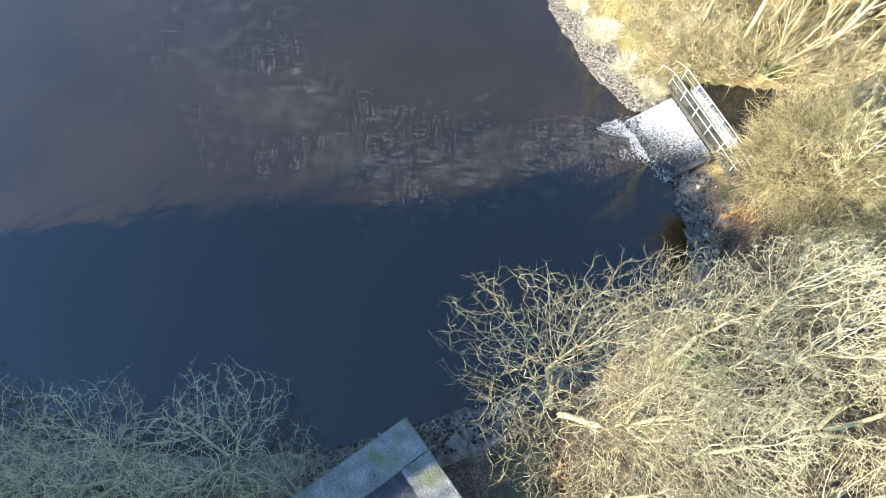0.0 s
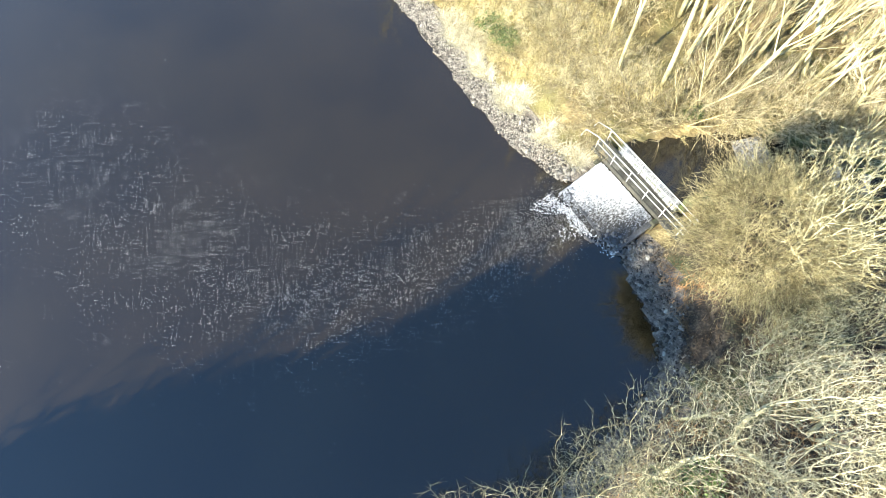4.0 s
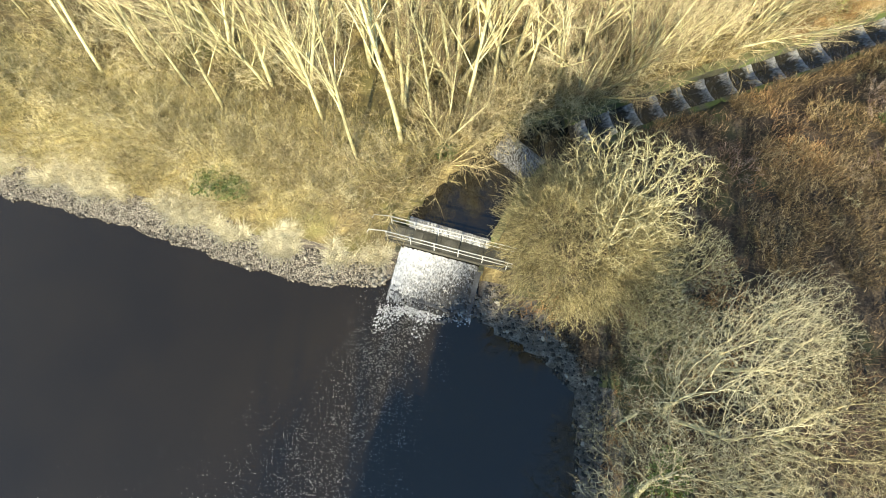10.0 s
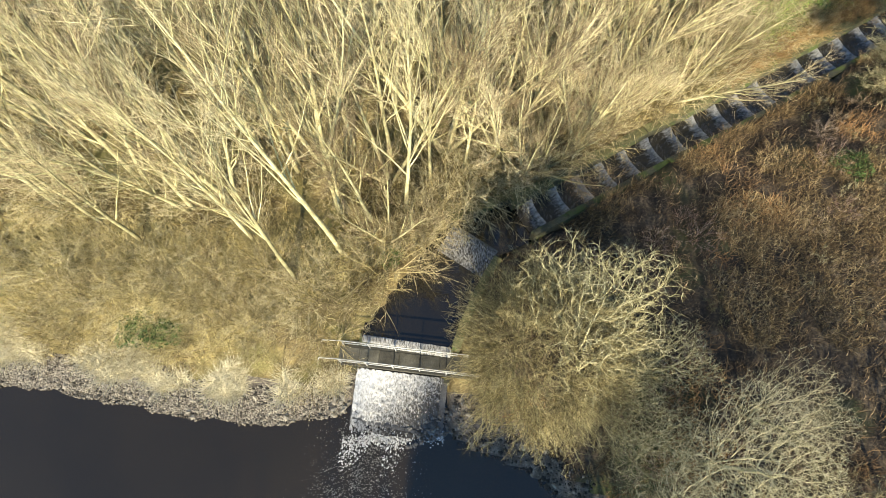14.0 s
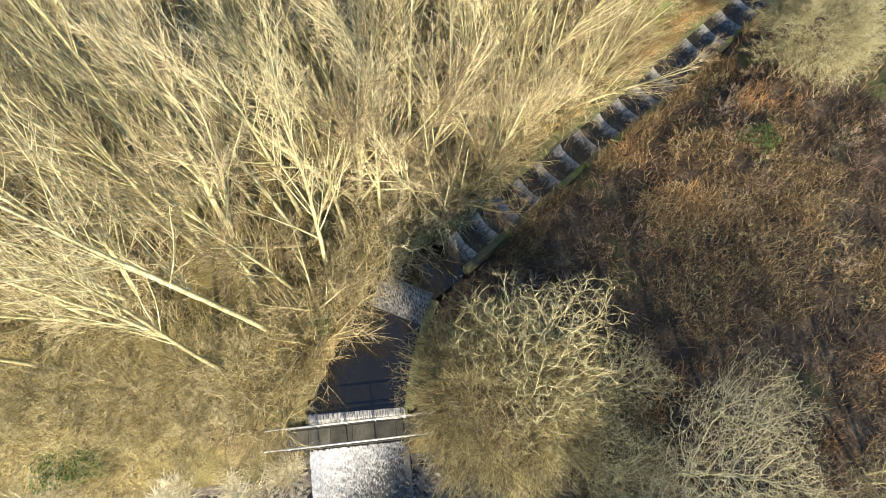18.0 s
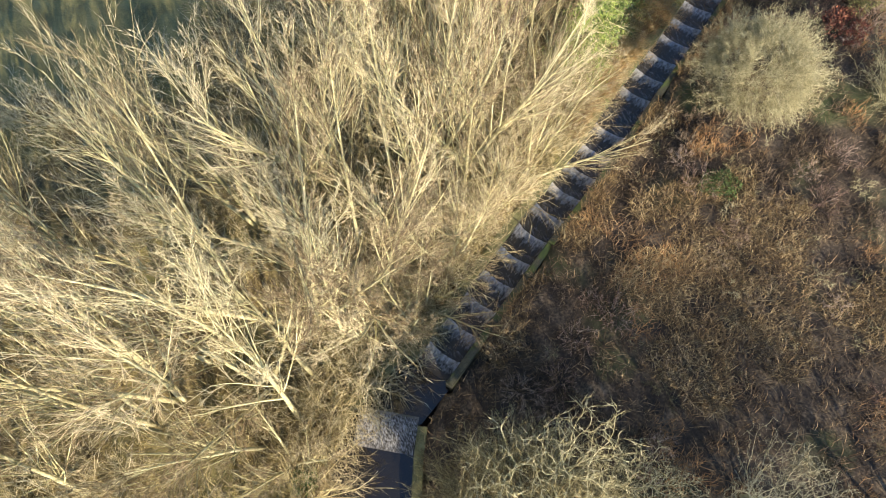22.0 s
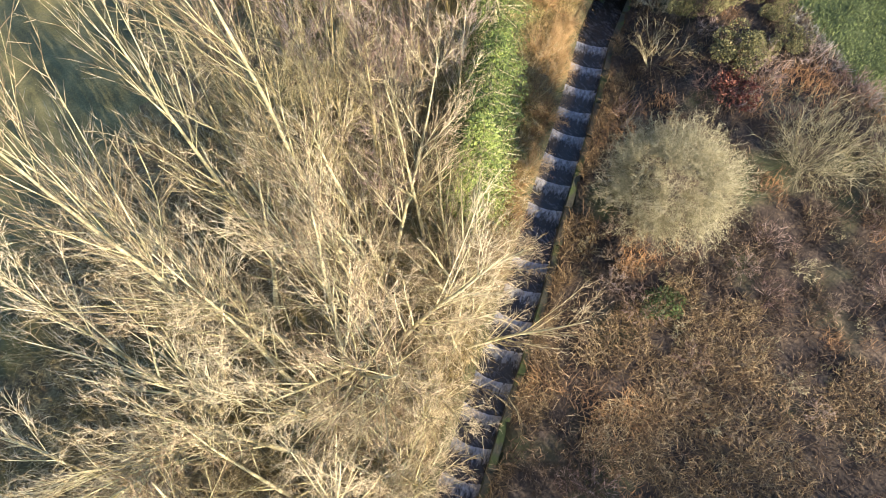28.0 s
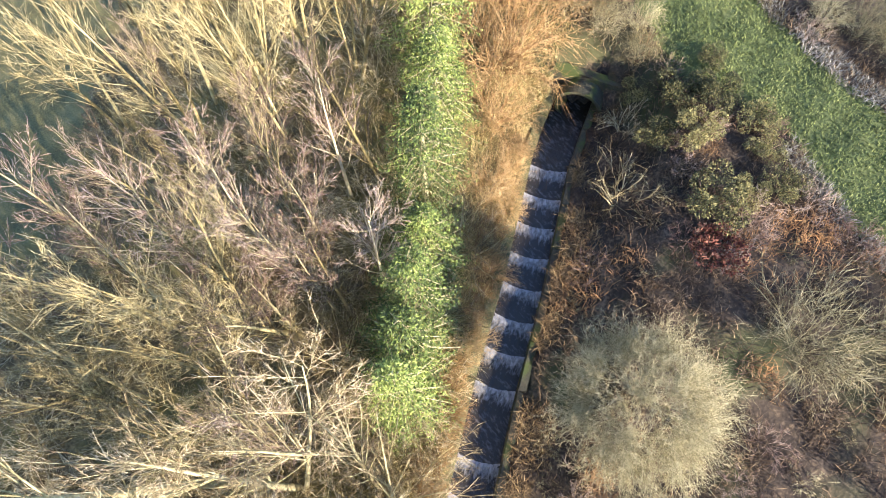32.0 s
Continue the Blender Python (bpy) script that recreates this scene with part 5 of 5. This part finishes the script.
for k, (x, y, size) in enumerate([(-9.1, 2.5, 0.8), (14.0, -5.2, 1.1), (13.2, -6.2, 0.8), (0.8, 7.4, 0.6), (21.8, 13.4, 0.8), (28.4, 6.9, 0.7)]):
    repeat(ivy, x, y, 77 * k, size)

# ---- grass, litter, stones, foam ----


def blades(name, rng, x, y, length, width, material, bend=0.6, down=0.0):
    """Blades of grass, each a bent strip of two faces."""
    n = len(x)
    z = ground_z(x, y)
    a = rng.uniform(0, math.tau, n)
    lean = rng.uniform(0.15, 1.0, n) * bend
    d = np.stack([np.cos(a) * lean, np.sin(a) * lean, np.ones(n) * (1 - down)], 1)
    d /= np.linalg.norm(d, axis=1, keepdims=True)
    length = length * rng.uniform(0.5, 1.3, n)
    side = np.stack([-np.sin(a), np.cos(a), np.zeros(n)], 1) * (width * rng.uniform(0.6, 1.4, n))[:, None]
    p = np.stack([x, y, z - 0.02], 1)
    m = p + d * (length * 0.55)[:, None]
    fall = np.stack([np.cos(a) * lean * 1.4, np.sin(a) * lean * 1.4, 0.35 * np.ones(n)], 1)
    t = m + fall * (length * 0.4)[:, None]
    verts = np.stack([p - side, p + side, m + side * 0.7, m - side * 0.7, t + side * 0.1, t - side * 0.1], 1).reshape(-1, 3)
    i = np.arange(n)[:, None] * 6
    faces = np.concatenate([i + np.array([[0, 1, 2, 3]]), i + np.array([[3, 2, 4, 5]])])
    return fast_mesh(name, verts, faces, material)


def scatter(rng, n, box, keep, clump=0.0):
    x, y = rng.uniform(box[0], box[1], n), rng.uniform(box[2], box[3], n)
    if clump:
        k = max(n // 28, 1)
        cx, cy = rng.uniform(box[0], box[1], k), rng.uniform(box[2], box[3], k)
        pick = rng.randint(0, k, n)
        x, y = cx[pick] + rng.normal(0, clump, n), cy[pick] + rng.normal(0, clump, n)
    ok = keep(x, y)
    return x[ok], y[ok]


def dry_land(x, y):
    s, c = channel_sd(x, y)
    return (poly_distance(x, y, SHORE) > 1.2) & (poly_distance(x, y, POOL) > 0.3) & ~((np.abs(c) < CH_HALF + 0.35) & (s > -1) & (s < CH_LEN + 0.5)) & ~((x > -0.4) & (x < 4.5) & (y < 3.6))


def east_side(x, y):
    s, c = channel_sd(x, y)
    return dry_land(x, y) & ~field_mask(x, y) & (((c < -1.3) & (s > -3)) | ((x > 5.3) & (y < 9)) | ((s > CH_LEN + 0.8) & (x > 31)))


def west_side(x, y):
    s, c = channel_sd(x, y)
    return dry_land(x, y) & ~field_mask(x, y) & ((c > 1.3) | (s > CH_LEN + 0.8)) & (x < 35.2) & ((x < 5) | (y > 9))


rng = np.random.RandomState(5)
x, y = scatter(rng, 150000, (4, 46, -14, 34), east_side, 0.22)
tagged(new("brown_grass", blades("brown_grass", rng, x, y, 0.5, 0.0135, M_BROWN_GRASS, 1.3)), "brown and orange winter grass tussocks", "grass", kind="stuff")
x, y = scatter(rng, 120000, (-30, 37, 0, 42), west_side, 0.25)
tagged(new("dry_grass", blades("dry_grass", rng, x, y, 0.5, 0.010, M_STRAW, 1.2)), "straw-coloured dry grass among the trees", "grass", kind="stuff")
x, y = scatter(rng, 70000, (34, 41, 8, 34), lambda a, b: field_mask(a, b) & dry_land(a, b))
tagged(new("turf_grass", blades("turf_grass", rng, x, y, 0.16, 0.018, M_GREEN_GRASS, 0.9)), "short bright green turf of the ride", "grass", kind="stuff")


def bank_tufts(x, y):
    d = poly_distance(x, y, SHORE)
    return (d > 1.15 + 0.25 * np.sin(x * 2.3)) & (d < 2.0 + 0.5 * np.sin(x) + 0.3 * np.sin(x * 2.9)) & (x < -0.6) & (np.sin(x * 1.9) + np.sin(x * 0.7 + 2) > -0.7)


x, y = scatter(rng, 60000, (-28, 0, 0, 3.2), bank_tufts, 0.16)
tagged(new("bank_grass", blades("bank_grass", rng, x, y, 0.75, 0.0105, M_BLEACHED, 1.5)), "long bleached grass along the shore bank", "grass", kind="stuff")


x, y = scatter(rng, 75000, (-30, 3, 1.5, 8), west_side, 0.3)
tagged(new("bank_hay", blades("bank_hay", rng, x, y, 0.5, 0.009, M_STRAW, 1.4)), "matted straw grass behind the shore", "grass", kind="stuff")


def channel_side(x, y):
    s, c = channel_sd(x, y)
    return (s > 1) & (s < CH_LEN - 0.5) & (c < -CH_HALF - 0.22) & (c > -CH_HALF - 1.3 - 0.4 * np.sin(s * 0.9)) & (np.sin(s * 1.7) + np.sin(s * 0.6 + 1) > -0.9)


x, y = scatter(rng, 160000, (8, 34, 8, 29), channel_side, 0.2)
tagged(new("channel_sedge", blades("channel_sedge", rng, x, y, 0.5, 0.0095, M_SEDGE, 1.3)), "amber grass hanging over the channel's edge", "grass", kind="stuff")


def north_edge(x, y):
    s, c = channel_sd(x, y)
    return (s > 11) & (s < CH_LEN + 1.5) & (c > CH_HALF + 0.45) & (c < 3.4) & dry_land(x, y)


x, y = scatter(rng, 120000, (14, 36, 14, 34), north_edge, 0.22)
tagged(new("north_bank_grass", blades("north_bank_grass", rng, x, y, 0.6, 0.009, M_STRAW, 1.3)), "matted straw grass between the conifers and the channel", "grass", kind="stuff")


def bracken(x, y):
    out = np.zeros(x.shape, bool)
    for cx, cy, r in ((18.6, 9.6, 2.6), (20.8, 7.4, 2.2), (17.4, 6.6, 1.7), (22.6, 10.4, 1.9), (19.6, 13.2, 1.5), (24.6, 6.2, 1.5), (22.2, 13.0, 1.2)):
        out |= np.hypot(x - cx, y - cy) < r * (1 + 0.25 * np.sin(3 * np.arctan2(y - cy, x - cx)))
    return out


x, y = scatter(rng, 36000, (15, 27, 4, 15), bracken, 0.3)
tagged(new("bracken", blades("bracken", rng, x, y, 0.45, 0.013, M_SEDGE, 1.4)), "patches of rust-orange dead bracken and grass", "bracken", kind="stuff")


def ride_edge(x, y):
    w = 39.4 + 0.4 * np.sin(y * 0.5 + 1)
    e = 35.4 + 0.5 * np.sin(y * 0.7)
    return ((x > w - 0.2) & (x < w + 0.9)) | ((x > e - 0.7) & (x < e + 0.15) & (y < 20))


x, y = scatter(rng, 40000, (34, 41, 8, 34), ride_edge, 0.15)
tagged(new("frosted_grass", blades("frosted_grass", rng, x, y, 0.35, 0.014, M_FROST, 1.2)), "pale frosted grass along the ride's edge", "grass", kind="stuff")


def stone_mesh(rng, flat=0.6):
    bm = bmesh.new()
    bmesh.ops.create_icosphere(bm, subdivisions=1, radius=1)
    for v in bm.verts:
        v.co *= rng.uniform(0.6, 1.25)
        v.co.z *= flat
    me = bpy.data.meshes.new("stone")
    bm.to_mesh(me)
    bm.free()
    me.materials.append(M_STONE)
    return me


stones = [stone_mesh(rng, f) for f in (0.5, 0.65, 0.8, 0.55)]
beach = thing("beach_stones", "loose grey and brown stones on the lake shore", "stones")


def beach_keep(a, b):
    d = poly_distance(a, b, SHORE)
    return (d > -0.25) & (d < 1.7) & ~((a > -0.5) & (a < 4.6) & (b > -0.9))


wet = [stone_mesh(rng, f) for f in (0.6, 0.7, 0.5)]
for me in wet:
    me.materials.clear()
    me.materials.append(M_WET_STONE)
for k in range(90):   # dark wet rubble heaped against the apron's east side and toe
    sx = 2.5 + 2.6 * rng.uniform() ** 0.8
    sy = rng.uniform(-1.1, 0.1) + 0.55 * max(sx - 2.9, 0)
    r = rng.uniform(0.05, 0.15)
    ob = new("boulder", wet[k % 3])
    ob.parent = beach
    ob.matrix_basis = Matrix.LocRotScale((sx, sy, (0.03 + 0.26 * max(sy + 0.25, 0)) if sx < 4.05 else max(gz(sx, sy), 0.0) + 0.03), Euler((rng.uniform(-0.4, 0.4), rng.uniform(-0.4, 0.4), k)), (r * 1.25, r * 0.85, r * 0.75))
for k in range(16):   # pale stones at the west corner of the apron
    sx, sy = -0.25 - 0.9 * rng.uniform(), rng.uniform(-0.1, 1.5)
    r = rng.uniform(0.09, 0.2)
    ob = new("boulder", stones[k % 4])
    ob.parent = beach
    ob.matrix_basis = Matrix.LocRotScale((sx, sy, gz(sx, sy) + 0.04), Euler((0.2, 0.1, k)), (r * 1.2, r * 0.8, r * 0.7))
x, y = scatter(rng, 7000, (-26, 12, -20, 1.5), beach_keep)
z = ground_z(x, y)
for k in range(min(260, len(x))):
    r = rng.uniform(0.05, 0.11) if k % 6 else rng.uniform(0.1, 0.19)
    ob = new("stone", stones[k % 4])
    ob.parent = beach
    ob.matrix_basis = Matrix.LocRotScale((x[k], y[k], z[k] + r * 0.15), Euler((rng.uniform(-0.3, 0.3), rng.uniform(-0.3, 0.3), rng.uniform(0, 6))), (r, r * rng.uniform(0.6, 1), r))


def pebbles(name, rng, x, y, z, r):
    """Many small facetted pebbles (squashed octahedra) in one mesh."""
    n = len(x)
    base = np.array([(1, 0, 0), (0, 1, 0), (-1, 0, 0), (0, -1, 0), (0, 0, 0.6), (0, 0, -0.6)])
    a = rng.uniform(0, 6.28, n)
    co, si = np.cos(a), np.sin(a)
    v = base[None] * r[:, None, None] * rng.uniform(0.7, 1.3, (n, 6, 1))
    vx = v[:, :, 0] * co[:, None] - v[:, :, 1] * si[:, None] + x[:, None]
    vy = v[:, :, 0] * si[:, None] + v[:, :, 1] * co[:, None] + y[:, None]
    vz = v[:, :, 2] + z[:, None]
    tri = np.array([(0, 1, 4), (1, 2, 4), (2, 3, 4), (3, 0, 4), (1, 0, 5), (2, 1, 5), (3, 2, 5), (0, 3, 5)])
    return fast_mesh(name, np.stack([vx, vy, vz], 2).reshape(-1, 3), (np.arange(n)[:, None, None] * 6 + tri[None]).reshape(-1, 3), M_STONE)


x, y = scatter(rng, 60000, (-30, 13, -23, 1.6), beach_keep)
tagged(new("pebbles", pebbles("pebbles", rng, x, y, ground_z(x, y) + 0.01, 0.024 + 0.10 * rng.uniform(0, 1, len(x)) ** 2.6)), "grey-brown pebbles of the beach", "pebbles", kind="stuff")
x, y = scatter(rng, 30000, (-28, 0.2, -1.4, 1.9), beach_keep)
tagged(new("shingle", pebbles("shingle", rng, x, y, ground_z(x, y) + 0.012, 0.02 + 0.05 * rng.uniform(0, 1, len(x)) ** 1.5)), "closely packed grey shingle of the west shore", "shingle", kind="stuff")


FOAM_LINE = [(2.0, 0.2), (1.2, -0.9), (0.5, -3.2), (0.6, -5.8), (-0.7, -10.3), (-2.1, -14.0), (-5.1, -16.8), (-9.0, -19.3), (-14.5, -21.1), (-19.6, -22.2)]


def foam_flecks():
    """Specks of froth drifting out from the inlet over the lake in a curved band."""
    rng = np.random.RandomState(9)
    k, n = 2600, 18000
    line = np.array(FOAM_LINE)
    t = rng.uniform(0, 1, k) ** 0.85 * (len(line) - 1.001)
    i = t.astype(int)
    a = line[i] + (line[i + 1] - line[i]) * (t - i)[:, None]
    w = 0.5 + 0.3 * t
    cx, cy = a[:, 0] + rng.normal(0, 1, k) * w, a[:, 1] + rng.normal(0, 1, k) * w
    pick = (rng.uniform(0, 1, n) ** 1.6 * k).astype(int)
    x = cx[pick] + rng.normal(0, 0.24, n)
    y = cy[pick] + rng.normal(0, 0.3, n)
    ok = poly_distance(x, y, SHORE) < -0.1
    x, y = x[ok], y[ok]
    n = len(x)
    r = rng.uniform(0.005, 0.015, n) * rng.choice([1, 1, 1.5], n)
    ang = np.arange(6) * math.tau / 6
    px = x[:, None] + r[:, None] * np.cos(ang) * rng.uniform(0.6, 1.5, (n, 1))
    py = y[:, None] + r[:, None] * np.sin(ang)
    verts = np.stack([px, py, np.full_like(px, 0.006)], 2).reshape(-1, 3)
    me = fast_mesh("foam_flecks", verts, np.arange(n * 6).reshape(-1, 6), M_FLECK)
    tagged(new("foam_flecks", me), "white flecks of froth drifting on the lake", "foam", kind="stuff")


def toe_froth():
    """Broken white froth where the apron's water meets the lake."""
    rng = np.random.RandomState(19)
    n = 2000
    x = rng.uniform(-0.3, 4.3, n)
    y = -0.6 + 0.16 * (x - 1.8) - rng.exponential(0.4, n) * np.maximum(1 - 0.22 * x, 0.15) * (1 + 0.8 * np.sin(x * 3.3 + 1)) + 0.07 * np.sin(x * 13) + rng.normal(0, 0.12, n)
    ok = (y > -2.4) & (y < 0.1)
    x, y = x[ok], y[ok]
    n = len(x)
    r = rng.uniform(0.008, 0.03, n)
    ang = np.arange(6) * math.tau / 6
    px = x[:, None] + r[:, None] * np.cos(ang) * rng.uniform(0.6, 1.6, (n, 1))
    py = y[:, None] + r[:, None] * np.sin(ang) * rng.uniform(0.6, 1.6, (n, 1))
    verts = np.stack([px, py, np.full_like(px, 0.011)], 2).reshape(-1, 3)
    tagged(new("apron_froth", fast_mesh("apron_froth", verts, np.arange(n * 6).reshape(-1, 6), M_FROTH)), "white froth at the foot of the apron", "foam", kind="stuff")


foam_flecks()
toe_froth()
